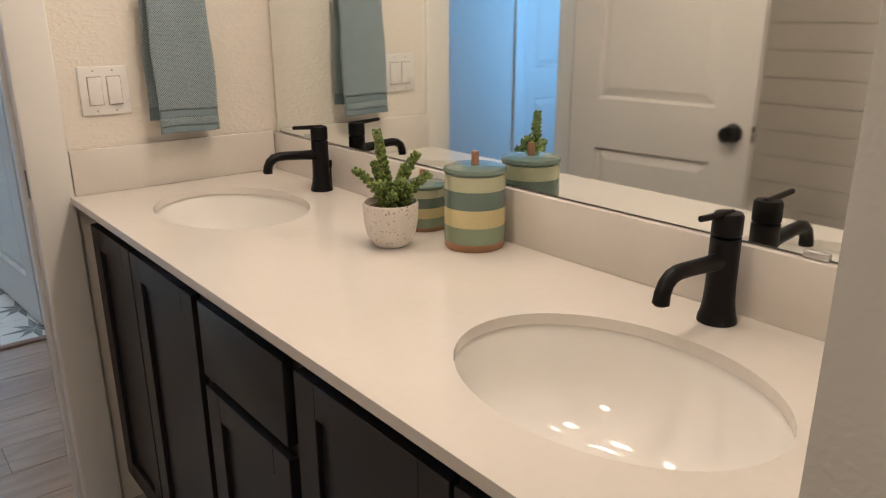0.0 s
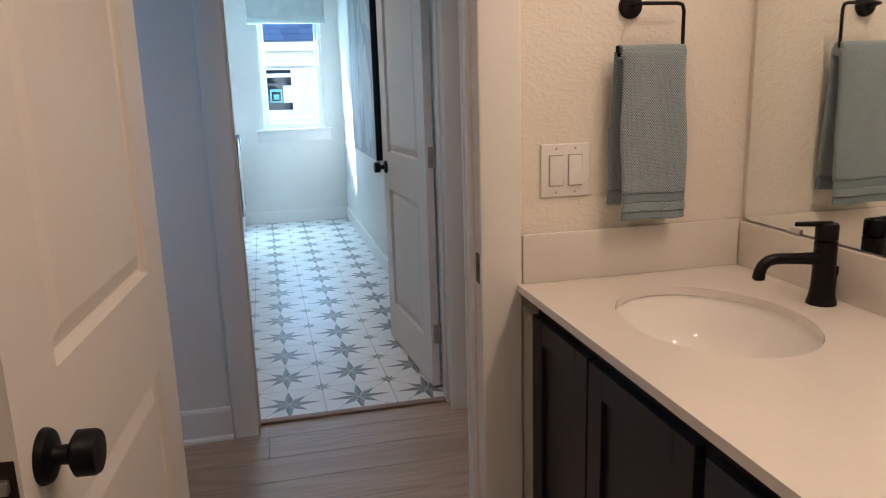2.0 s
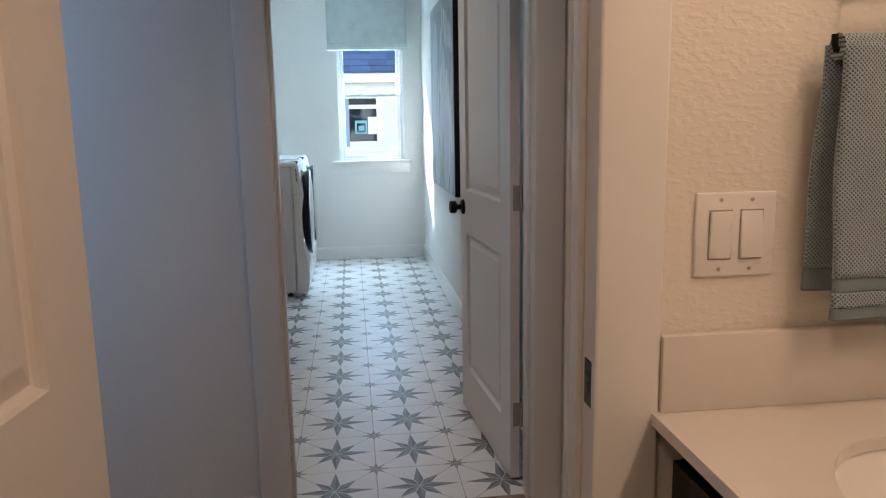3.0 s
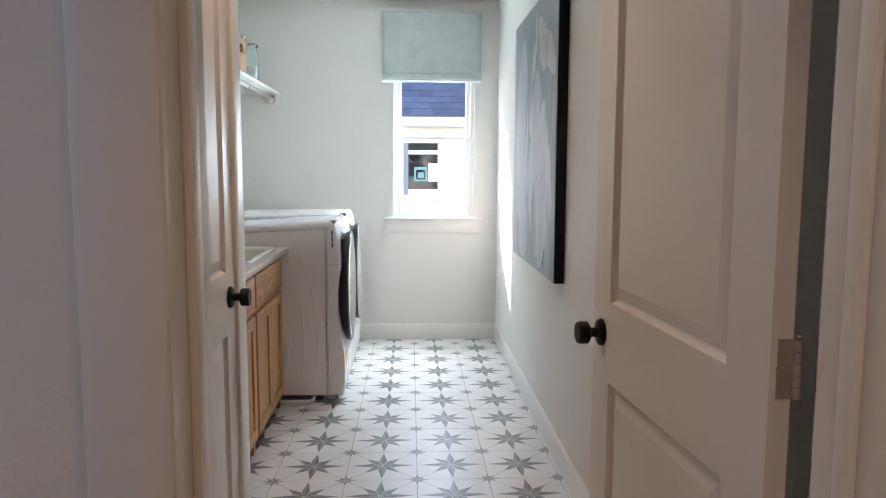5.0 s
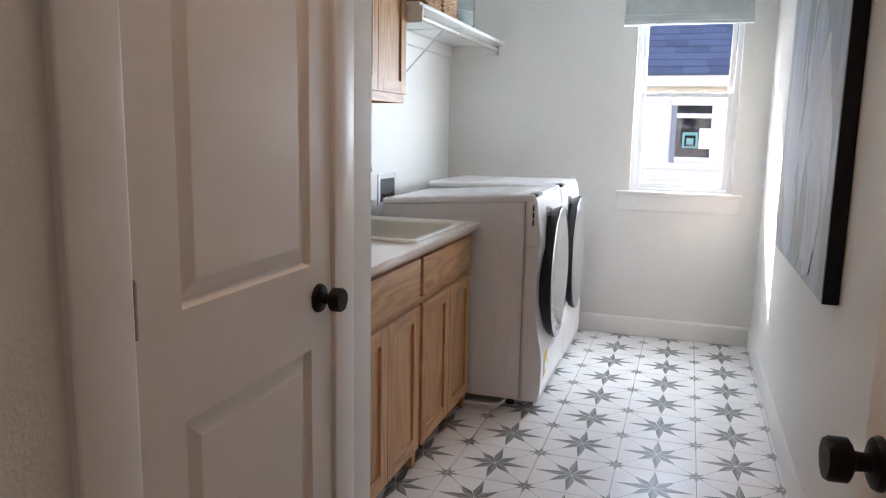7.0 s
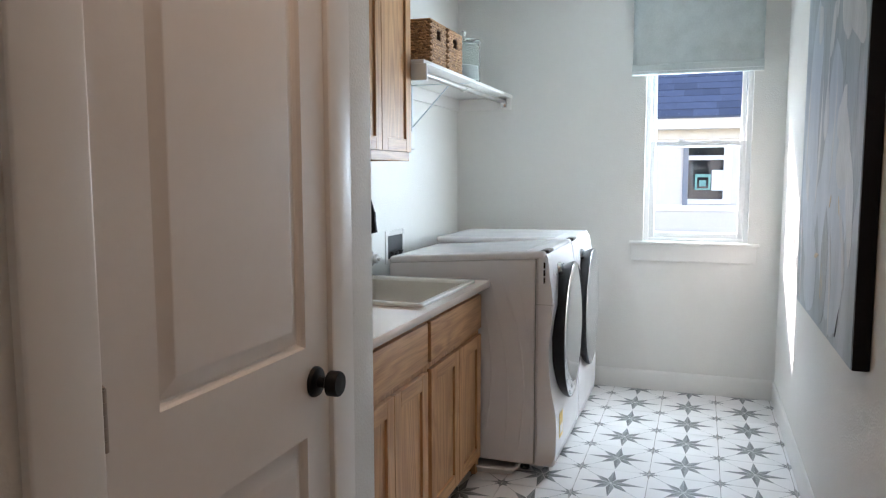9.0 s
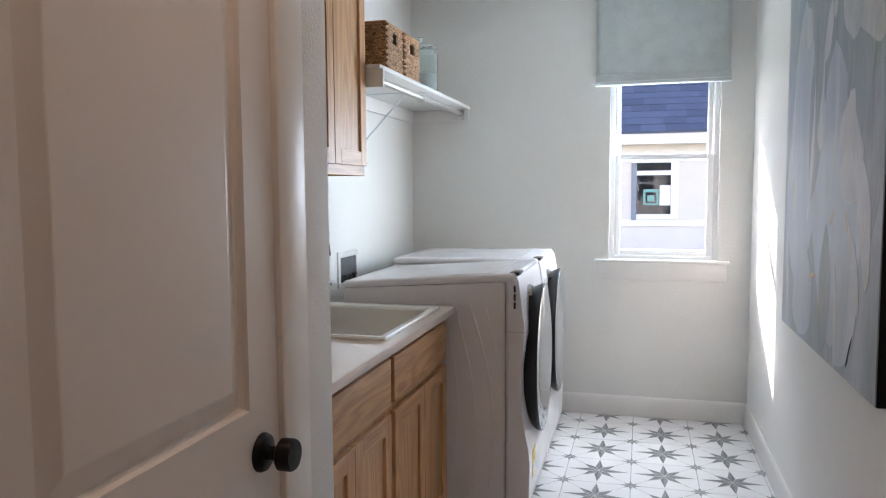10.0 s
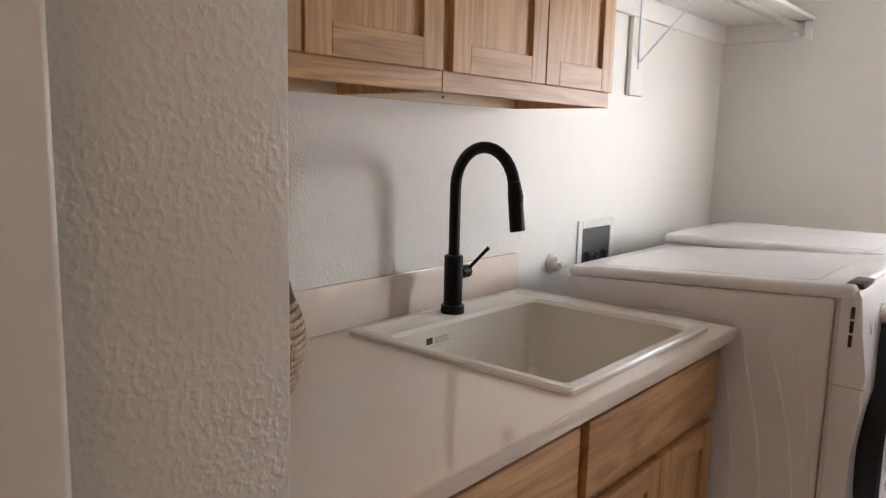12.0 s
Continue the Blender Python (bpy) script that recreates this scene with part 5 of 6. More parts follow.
# shelf with cleats, rod and bracket
SHZ = 1.925
ws = thing("wall_shelf", (-0.85, 7.67, SHZ - 0.02), "white painted shelf on cleats with a closet rod", "shelf")
WPAINT = TRIM
q = B(); box(q, AX + 0.002, -0.662, 6.846, YB - 0.002, SHZ - 0.018, SHZ, 0.002, 2); part("board", q, WPAINT, ws)
q = B(); box(q, AX + 0.002, -0.648, 6.845, 6.864, SHZ - 0.095, SHZ - 0.0185, 0.002, 1); part("end_cleat", q, WPAINT, ws)
q = B(); box(q, AX + 0.002, -0.668, YB - 0.020, YB - 0.001, SHZ - 0.095, SHZ - 0.0185, 0.002, 1); part("end_cleat", q, WPAINT, ws)
q = B(); box(q, AX + 0.001, AX + 0.019, 6.853, YB - 0.021, SHZ - 0.095, SHZ - 0.0185, 0.002, 1); part("back_cleat", q, WPAINT, ws)
q = B(); box(q, AX + 0.001, AX + 0.019, 7.560, 7.662, 1.545, SHZ - 0.0955, 0.002, 1); part("bracket_board", q, WPAINT, ws)
q = B(); tube(q, [(-0.718, 6.855, SHZ - 0.046), (-0.718, YB - 0.022, SHZ - 0.046)], 0.0155, 20); part("closet_rod", q, NICKEL, ws, "brushed metal closet rod")
for y0, y1 in ((6.853, 6.862), (YB - 0.030, YB - 0.021)):
    q = B(); box(q, -0.740, -0.696, y0, y1, SHZ - 0.082, SHZ - 0.022, 0.003, 2); part("rod_socket", q, CHROME, ws)
q = B(); box(q, AX + 0.020, AX + 0.023, 7.607, 7.629, 1.645, SHZ - 0.02, 0.001, 1)
box(q, AX + 0.020, -0.68, 7.611, 7.625, SHZ - 0.0215, SHZ - 0.0185)
tube(q, [(AX + 0.024, 7.618, 1.670), (-0.80, 7.618, SHZ - 0.022)], 0.0042, 8)
br_ = part("bracket", q, mat("white_steel", (0.72, 0.78, 0.82), 0.35, vary=0.03), ws, "white steel shelf bracket")
q = B(); tube(q, [(-0.718 + 0.021 * math.cos(a), 7.618, SHZ - 0.046 + 0.021 * math.sin(a)) for a in [radians(150 + 15 * k) for k in range(15)]], 0.004, 8); part("rod_hook", q, PLASTIC, br_)


# woven baskets on the shelf
def weave(name, c1, c2, sc=(1, 1, 1)):
    m = bpy.data.materials.new(name)
    m.use_nodes = True
    t = m.node_tree
    n, l = t.nodes, t.links
    p = n["Principled BSDF"]
    p.inputs["Roughness"].default_value = 0.7
    g_ = n.new("ShaderNodeNewGeometry")
    co = n.new("ShaderNodeTexCoord")
    nz = n.new("ShaderNodeTexNoise"); nz.inputs["Scale"].default_value = 120; nz.inputs["Detail"].default_value = 3
    l.new(co.outputs["Object"], nz.inputs["Vector"])
    ad = n.new("ShaderNodeMath"); ad.operation = "MULTIPLY_ADD"; ad.inputs[1].default_value = 0.6
    l.new(g_.outputs["Random Per Island"], ad.inputs[0]); l.new(nz.outputs["Fac"], ad.inputs[2])
    mr = n.new("ShaderNodeMapRange"); mr.inputs["From Min"].default_value = 0.3; mr.inputs["From Max"].default_value = 1.2
    l.new(ad.outputs[0], mr.inputs["Value"])
    mx = n.new("ShaderNodeMix"); mx.data_type = "RGBA"
    mx.inputs["A"].default_value, mx.inputs["B"].default_value = (*c1, 1), (*c2, 1)
    l.new(mr.outputs[0], mx.inputs["Factor"]); l.new(mx.outputs["Result"], p.inputs["Base Color"])
    return m


HYACINTH = weave("water_hyacinth", (0.10, 0.042, 0.016), (0.52, 0.275, 0.12))
BASKIN = mat("basket_inside", (0.10, 0.05, 0.025), 0.9, vary=0.2, scale=40.0)


def strand(bm, p, along, out, ln, w):
    """A short fat twist of fibre, lying along a direction."""
    along, out = Vector(along).normalized(), Vector(out).normalized()
    side = along.cross(out)
    m = Matrix((along, side, out)).transposed().to_4x4()
    m.translation = p
    t = B()
    lathe(t, [(0.25, -1.0), (0.8, -0.7), (1.0, 0.0), (0.8, 0.7), (0.25, 1.0)], (0, 0, 0), 6, "x", caps=False)
    join(bm, t, m @ Matrix.Diagonal((ln, w, w * 0.75, 1)))


def woven_basket(x0, x1, y0, y1, z0, z1, label):
    b_ = thing("woven_basket", ((x0 + x1) / 2, (y0 + y1) / 2, z0), label, "basket", "shelf baskets")
    q = B()
    hx = (y0 + y1) / 2
    def holed(y, z):
        return abs(y - hx) < 0.036 and z1 - 0.082 < z < z1 - 0.030
    for fx0, fx1, fy0, fy1 in ((x0, x1, y0, y0 + 0.008), (x0, x1, y1 - 0.008, y1), (x0, x0 + 0.008, y0 + 0.008, y1 - 0.008)):
        box(q, fx0, fx1, fy0, fy1, z0, z1 - 0.004)
    for a, c, e_, f in ((y0 + 0.008, hx - 0.032, z0, z1 - 0.004), (hx + 0.032, y1 - 0.008, z0, z1 - 0.004), (hx - 0.032, hx + 0.032, z0, z1 - 0.078), (hx - 0.032, hx + 0.032, z1 - 0.034, z1 - 0.004)):
        box(q, x1 - 0.008, x1, a, c, e_, f)
    box(q, x0, x1, y0, y1, z0, z0 + 0.006)
    part("lining", q, BASKIN, b_)
    rr = random.Random(int(y0 * 100))
    q = B()
    row, z = 0, z0 + 0.008
    while z < z1:
        for face in ("front", "near"):
            span = (y0, y1) if face == "front" else (x0, x1)
            s = span[0] + (0.008 if row % 2 else 0.0)
            while s < span[1] - 0.004:
                if face == "front":
                    if not holed(s, z):
                        strand(q, (x1 + 0.001, s + 0.005, z), (0, 1, rr.uniform(-0.55, 0.55)), (1, 0, 0), 0.0135, 0.0086)
                else:
                    strand(q, (s + 0.005, y0 - 0.001, z), (1, 0, rr.uniform(-0.55, 0.55)), (0, -1, 0), 0.0135, 0.0086)
                s += 0.0215
        z += 0.0130
        row += 1
    part("weave", q, HYACINTH, b_)
    q = B()
    tube(q, [(x0, y0, z1), (x1, y0, z1), (x1, y1, z1), (x0, y1, z1), (x0, y0, z1)], 0.006, 8)
    part("rim", q, HYACINTH, b_)
    return b_


woven_basket(-0.95, -0.700, 7.03, 7.255, SHZ, SHZ + 0.215, "brown woven hyacinth basket with cutout handle beside cabinet")
woven_basket(-0.95, -0.700, 7.285, 7.515, SHZ, SHZ + 0.215, "brown woven hyacinth basket with cutout handle beside glass jar")

gj = thing("glass_jar", (-0.768, 7.765, SHZ), "clear lidded glass jar half filled with white tissue", "jar")
q = B(); lathe(q, [(0.000, 0.00106), (0.095, 0.00106), (0.099, 0.00636), (0.099, 0.1961), (0.091, 0.212), (0.091, 0.2184), (0.086, 0.2184), (0.086, 0.2109), (0.095, 0.195), (0.095, 0.00848), (0.000, 0.00636)], (-0.768, 7.765, SHZ), 40, caps=False); part("body", q, JARGLASS, gj)
q = B(); lathe(q, [(0.000, 0.2205), (0.097, 0.2205), (0.102, 0.2268), (0.095, 0.2396), (0.054, 0.2523), (0.015, 0.2576), (0.012, 0.265), (0.018, 0.2777), (0.016, 0.2926), (0.000, 0.2979)], (-0.768, 7.765, SHZ), 40, caps=False); part("lid", q, JARGLASS, gj)
q = B(); lathe(q, [(0.000, 0.0106), (0.086, 0.0106), (0.090, 0.0318), (0.086, 0.09328), (0.054, 0.1007), (0.000, 0.0954)], (-0.768, 7.765, SHZ), 28, caps=False); part("filling", q, mat("white_tissue", (0.82, 0.82, 0.82), 0.9, vary=0.08, scale=30.0, bump=0.6, bscale=90), gj, "white tissue filling")

# coiled basket on the counter
ROPE = weave("coiled_rope", (0.30, 0.19, 0.12), (0.60, 0.44, 0.31))
cb = thing("coiled_basket", (-0.878, 5.738, LCT), "tan coiled rope basket on the laundry counter", "basket")
q = B()
nrow = 15
for k in range(nrow):
    z = LCT + 0.008 + 0.0134 * k
    f = k / (nrow - 1)
    r = 0.105 + 0.035 * math.sin(math.pi * (0.15 + 0.75 * f)) - 0.022 * f ** 3
    n = 84
    for i in range(n):
        a = 2 * math.pi * (i + 0.5 * (k % 2)) / n
        strand(q, (-0.878 + r * math.cos(a), 5.738 + r * math.sin(a), z), (-math.sin(a), math.cos(a), 0.75), (math.cos(a), math.sin(a), 0), 0.0085, 0.0062)
part("rope_body", q, ROPE, cb)
q = B(); lathe(q, [(0.10, 0.0), (0.128, 0.06), (0.134, 0.11), (0.112, 0.195), (0.108, 0.195), (0.128, 0.11), (0.09, 0.01), (0.0, 0.01)], (-0.878, 5.738, LCT), 36, caps=False); part("liner", q, BASKIN, cb)


# washer and dryer
def washing_machine(name, y0, y1, label, near):
    w = thing(name, (-0.48, (y0 + y1) / 2, 0), label, name)
    yc = (y0 + y1) / 2
    xb = -0.872
    q = B(); prism(q, [(xb, 0.045), (-0.150, 0.045), (-0.150, 1.0155), (xb, 1.0155)], y0, y1, 1)
    bmesh.ops.bevel(q, geom=[e_ for e_ in q.edges], offset=0.003, segments=2, affect="EDGES")
    part("cabinet", q, ENAMEL, w)
    prof = [(-0.147, 0.040), (-0.062, 0.040), (-0.052, 0.052), (-0.046, 0.10), (-0.044, 0.24), (-0.050, 0.31), (-0.070, 0.40), (-0.082, 0.52), (-0.082, 0.64), (-0.072, 0.74), (-0.064, 0.79), (-0.067, 0.83), (-0.080, 0.92), (-0.094, 1.020), (-0.102, 1.036), (-0.147, 1.036)]
    q = B(); prism(q, prof, y0 + 0.001, y1 - 0.001, 1)
    bmesh.ops.bevel(q, geom=[e_ for e_ in q.edges if abs(e_.verts[0].co.y - e_.verts[1].co.y) < 1e-6], offset=0.012, segments=3, affect="EDGES", clamp_overlap=True)
    ff = part("front_fascia", q, ENAMEL, w)
    q = B(); box(q, xb - 0.002, -0.106, y0 - 0.002, y1 + 0.002, 1.016, 1.052, 0.014, 4); tp = part("top_panel", q, ENAMEL, w)
    q = B(); box(q, xb + 0.06, -0.20, y0 + 0.05, y1 - 0.05, 1.050, 1.0528, 0.0008, 1); part("raised_field", q, ENAMEL, tp)
    q = B(); box(q, -0.1488, -0.1480, y0 - 0.0002, y1 + 0.0005, 0.05, 1.008); part("seam", q, STICK, w)
    # control console on the slanted brow
    for k, (yy, ww) in enumerate(((y0 + 0.10, 0.03), (y0 + 0.17, 0.05), (yc, 0.09), (yc + 0.12, 0.03), (y1 - 0.10, 0.05))):
        z = 0.945
        t = B(); box(t, -0.004, 0.0012, -ww / 2, ww / 2, -0.020 if k != 2 else -0.035, 0.020 if k != 2 else 0.035, 0.001, 1)
        q = B(); join(q, t, Matrix.Translation((-0.0835, yy, z)) @ Matrix.Rotation(radians(-12.5), 4, "Y")); part("control_mark", q, STICK if k != 2 else DARKGLASS, ff)
    q = B()
    t = B(); lathe(t, [(0.033, 0), (0.033, 0.016), (0.029, 0.022), (0, 0.022)], (0, 0, 0), 30, "x", caps=False)
    join(q, t, Matrix.Translation((-0.087, yc - 0.10, 0.945)) @ Matrix.Rotation(radians(-12.5), 4, "Y")); part("dial", q, CHROME, ff)
    q = B(); box(q, -0.135, -0.095, y0 + 0.03, y0 + 0.15, 1.0395, 1.0535, 0.003, 2); part("drawer_grip", q, DARKGLASS, ff, "dark dispenser drawer grip")
    # door: tall oval, black side wall and a domed dark cover
    def oval(x, ry, rz, zc, n=64):
        return [(x, yc + ry * math.cos(2 * math.pi * i / n), zc + rz * math.sin(2 * math.pi * i / n)) for i in range(n)]
    zc = 0.635
    q = B(); vs = loft(q, [oval(-0.105, 0.250, 0.310, zc), oval(-0.072, 0.258, 0.322, zc), oval(-0.044, 0.268, 0.335, zc), oval(-0.030, 0.272, 0.340, zc), oval(-0.023, 0.269, 0.337, zc), oval(-0.023, 0.255, 0.32, zc)])
    q.faces.new(vs[0][::-1]); rg = part("door", q, mat(name + "_door_ring", (0.006, 0.006, 0.008), 0.30, vary=0.2, scale=10.0), w, "glossy black oval door")
    q = B(); vs = loft(q, [oval(-0.0225, 0.264, 0.332, zc), oval(-0.020, 0.260, 0.328, zc), oval(-0.015, 0.20, 0.255, zc), oval(-0.012, 0.12, 0.155, zc), oval(-0.011, 0.05, 0.065, zc)])
    q.faces.new(vs[-1]); part("cover", q, mat(name + "_cover", (0.66, 0.69, 0.71), 0.04, metal=0.9, vary=0.03, scale=6.0), rg, "mirror-like grey glass door cover")
    q = B(); box(q, -0.148, -0.066, y0 + 0.0002, y0 + 0.0016, 0.806, 0.8085); part("seam", q, STICK, ff)
    for yy in (y0 + 0.05, y1 - 0.05):
        for xx in (xb + 0.06, -0.20):
            q = B(); lathe(q, [(0.022, 0), (0.022, 0.014), (0.010, 0.016), (0.010, 0.046)], (xx, yy, 0.0 if near is False else 0.006), 16); part("foot", q, STICKD, w)
    # pressed ribs on the near side: a rounded frame line and three bowed ones
    def bow(x0, z0, x1, z1, out, n=22):
        return [(x0 + (x1 - x0) * i / n + out * math.sin(math.pi * i / n), z0 + (z1 - z0) * i / n) for i in range(n + 1)]
    corner = [(-0.405 + 0.055 * math.sin(radians(15 * k)), 0.878 + 0.055 * math.cos(radians(15 * k))) for k in range(6)]
    for r_, line in ((0.0042, [(-0.78, 0.925), (-0.60, 0.932)] + corner + bow(-0.349, 0.86, -0.290, 0.11, 0.040)),
                     (0.0055, bow(-0.300, 0.925, -0.222, 0.11, 0.055)), (0.0038, bow(-0.232, 0.915, -0.176, 0.11, 0.045)), (0.0045, bow(-0.392, 0.80, -0.380, 0.20, 0.030))):
        q = B(); tube(q, [(x, y0 + 0.0008, z) for x, z in line], r_, 8)
        for v in q.verts:
            v.co.y = y0 + 0.0008 + (v.co.y - y0 - 0.0008) * 0.55
        part("pressed_rib", q, ENAMEL, w)
    for k in range(3):
        q = B(); box(q, -0.1120, -0.1035, y0 - 0.0012, y0 + 0.003, 0.905 + 0.034 * k, 0.934 + 0.034 * k, 0.001, 1); part("side_grip_slot", q, DARKGLASS, w)
    # the top falls gently towards the back
    for o in w.children_recursive:
        for v in o.data.vertices:
            back = min(1.0, max(0.0, (-0.13 - (v.co.x + w.location.x)) / 0.742))
            v.co.z -= (0.048 if near else 0.006) * back * max(0.0, (v.co.z - 0.4) / 0.65)
    return w


wa = washing_machine("washer", 6.918, 7.578, "white front-load washer with black oval door", True)
washing_machine("dryer", 7.590, 8.250, "white front-load dryer with black oval door", False)
q = B(); box(q, -0.0445, -0.0430, 7.00, 7.085, 0.155, 0.275); lb = part("energy_label", q, mat("yellow_label", (0.75, 0.53, 0.13), 0.5, vary=0.05), wa, "yellow and white paper label")
q = B(); box(q, -0.0432, -0.0422, 7.01, 7.075, 0.175, 0.215); part("label_field", q, PLASTIC, lb)
pn = thing("washer_pan", (-0.55, 7.22, 0.0), "white plastic drain pan under the washer", "drain pan")
q = B(); vs = loft(q, [[(x, y, z) for x, y in rrect(*r)] for r, z in (((-0.90, -0.245, 6.862, 7.60, 0.05), 0.001), ((-0.91, -0.225, 6.850, 7.61, 0.05), 0.030), ((-0.915, -0.215, 6.842, 7.615, 0.05), 0.032), ((-0.912, -0.218, 6.846, 7.612, 0.05), 0.037), ((-0.90, -0.232, 6.86, 7.60, 0.05), 0.034), ((-0.89, -0.25, 6.872, 7.59, 0.05), 0.005))])
q.faces.new(vs[-1]); part("tray", q, PLASTIC, pn)

# washer outlet box, stub-out and hose
ob_ = thing("washer_outlet_box", (AX, 7.395, 0.93), "white recessed washer outlet box with dark valves", "outlet box")
q = B()
for p in ((7.262, 7.292, 0.915, 1.095), (7.498, 7.528, 0.915, 1.095), (7.292, 7.498, 1.065, 1.095), (7.292, 7.498, 0.915, 0.940)):
    box(q, AX, AX + 0.006, p[0], p[1], p[2], p[3], 0.002, 1)
part("frame", q, PLASTIC, ob_)
# no real depth: a flat dark sheet carries the recess's shade
q = B(); box(q, AX + 0.0005, AX + 0.002, 7.292, 7.498, 0.940, 1.065); part("recess", q, mat("recess_shade", (0.06, 0.062, 0.066), 0.6, vary=0.1), ob_, "flat dark sheet for the shade in the recess")
for yy in (7.33, 7.37, 7.44):
    q = B(); lathe(q, [(0.010, 0), (0.010, 0.025), (0.014, 0.026), (0.014, 0.034), (0.006, 0.036)], (AX + 0.018, yy, 0.945), 12); part("valve", q, STICKD, ob_)
q = B(); tube(q, [(AX + 0.02, 7.33, 0.95), (AX + 0.045, 7.32, 0.93), (AX + 0.05, 7.30, 0.88), (AX + 0.05, 7.27, 0.80), (AX + 0.06, 7.25, 0.5), (AX + 0.07, 7.25, 0.10)], 0.006, 8); part("hose", q, STICKD, ob_)
so = thing("stub_out_valve", (AX, 7.10, 0.96), "white plastic round stub-out valve on the wall", "valve")
q = B(); lathe(q, [(0.036, 0), (0.036, 0.006), (0.030, 0.012), (0.024, 0.014), (0.024, 0.030), (0.020, 0.034), (0, 0.034)], (AX, 7.10, 0.965), 28, "x", caps=False); part("collar", q, PLASTIC, so)
q = B(); box(q, AX + 0.034, AX + 0.052, 7.082, 7.118, 0.957, 0.973, 0.004, 2); part("grip", q, PLASTIC, so)


# ---- outside ----
q = B(); box(q, -60, 60, YB + 0.16, 120, -0.6, -0.45); structure("ground", q, mat("dry_lawn", (0.20, 0.21, 0.13), 0.95, vary=0.3, scale=1.5), "pale dry lawn outside the window", "ground")
HYN = 19.0
no = thing("neighbour_house", (1.5, HYN, -0.45), "pale grey neighbouring house with slate-blue shingle roof", "house")
SIDING = mat("pale_siding", (0.70, 0.635, 0.585), 0.6, vary=0.03, scale=2.0)
HTRIM = mat("house_trim", (0.80, 0.76, 0.74), 0.55, vary=0.03, scale=2.0)
q = B(); box(q, -7, 11, HYN + 0.02, HYN + 6, -0.45, 2.25); hw = part("wall", q, SIDING, no)
NWX0, NWX1, NWZ0, NWZ1 = 0.29, 0.94, 0.90, 1.91
for k in range(13):
    z = -0.25 + 0.18 * k
    segs = ((-7.0, 11.0),) if (z + 0.18 < NWZ0 - 0.09 or z > NWZ1 + 0.09) else ((-7.0, NWX0 - 0.10), (NWX1 + 0.15, 11.0))
    for x0, x1 in segs:
        q = B(); prism(q, [(HYN + 0.02, z), (HYN - 0.012, z), (HYN + 0.006, z + 0.19), (HYN + 0.02, z + 0.19)], x0, x1, 0); part("siding_board", q, SIDING, hw, smooth=False)
q = B()
for p in ((NWX1, NWX1 + 0.15, NWZ0 - 0.10, NWZ1 + 0.10), (NWX0 - 0.10, NWX1, NWZ1, NWZ1 + 0.10), (NWX0, NWX1, NWZ0 - 0.10, NWZ0), (NWX0, NWX1, 1.665, 1.755)):
    box(q, p[0], p[1], HYN - 0.03, HYN + 0.02, p[2], p[3], 0.004, 1)
nw = part("window", q, HTRIM, no)
q = B(); box(q, NWX0, NWX1, HYN - 0.004, HYN + 0.002, NWZ0, NWZ1); part("pane", q, DARKGLASS, nw)
q = B(); box(q, 0.73, NWX1 - 0.002, HYN - 0.012, HYN - 0.005, 1.07, 1.47, 0.002, 1); part("blind", q, HTRIM, nw, "half-drawn white blind")
# reflection in the neighbour's pane, built as teal bars on the glass
TEAL = mat("teal_reflection", (0.16, 0.36, 0.33), 0.4, vary=0.1)
q = B()
for p in ((0.42, 0.46, 1.08, 1.39), (0.67, 0.71, 1.08, 1.39), (0.46, 0.67, 1.33, 1.39), (0.46, 0.67, 1.08, 1.11), (0.50, 0.63, 1.15, 1.27)):
    box(q, p[0], p[1], HYN - 0.010, HYN - 0.005, p[2], p[3], 0.001, 1)
part("inner_frame", q, TEAL, nw, "teal window reflection built onto the glass")
q = B(); box(q, NWX0 - 0.10, NWX0, HYN - 0.04, HYN - 0.005, NWZ0 - 0.12, NWZ1, 0.006, 1); part("shutter", q, mat("slate_shutter", (0.24, 0.25, 0.29), 0.6, vary=0.06), no)
q = B(); box(q, -7.0, 11.0, HYN - 0.03, HYN + 0.02, 0.66, 0.79, 0.004, 1); part("belt_board", q, HTRIM, no, "white belt board under the windows")
q = B(); box(q, -7.2, 11.2, HYN - 0.02, HYN + 0.02, 2.08, 2.27); part("frieze", q, HTRIM, no)
q = B(); box(q, -7.3, 11.3, HYN - 0.42, HYN, 2.27, 2.29); part("soffit", q, HTRIM, no)
q = B(); box(q, -7.3, 11.3, HYN - 0.46, HYN - 0.42, 2.25, 2.47, 0.005, 1); part("fascia", q, HTRIM, no)
ry, rz = HYN - 0.50, 2.48
sl = radians(36)
q = B(); prism(q, [(ry, rz - 0.03), (ry, rz), (ry + 6, rz + 6 * math.tan(sl)), (ry + 6, rz + 6 * math.tan(sl) - 0.03)], -7.4, 11.4, 0)
SHING = mat("slate_blue_shingle", (0.078, 0.091, 0.132), 0.85, vary=0.12, scale=3.0, obj_random=0.20, bump=0.5, bscale=90)
rf = part("roof", q, SHING, no, "slate-blue asphalt shingle roof")
rr = random.Random(3)
tabs = {}
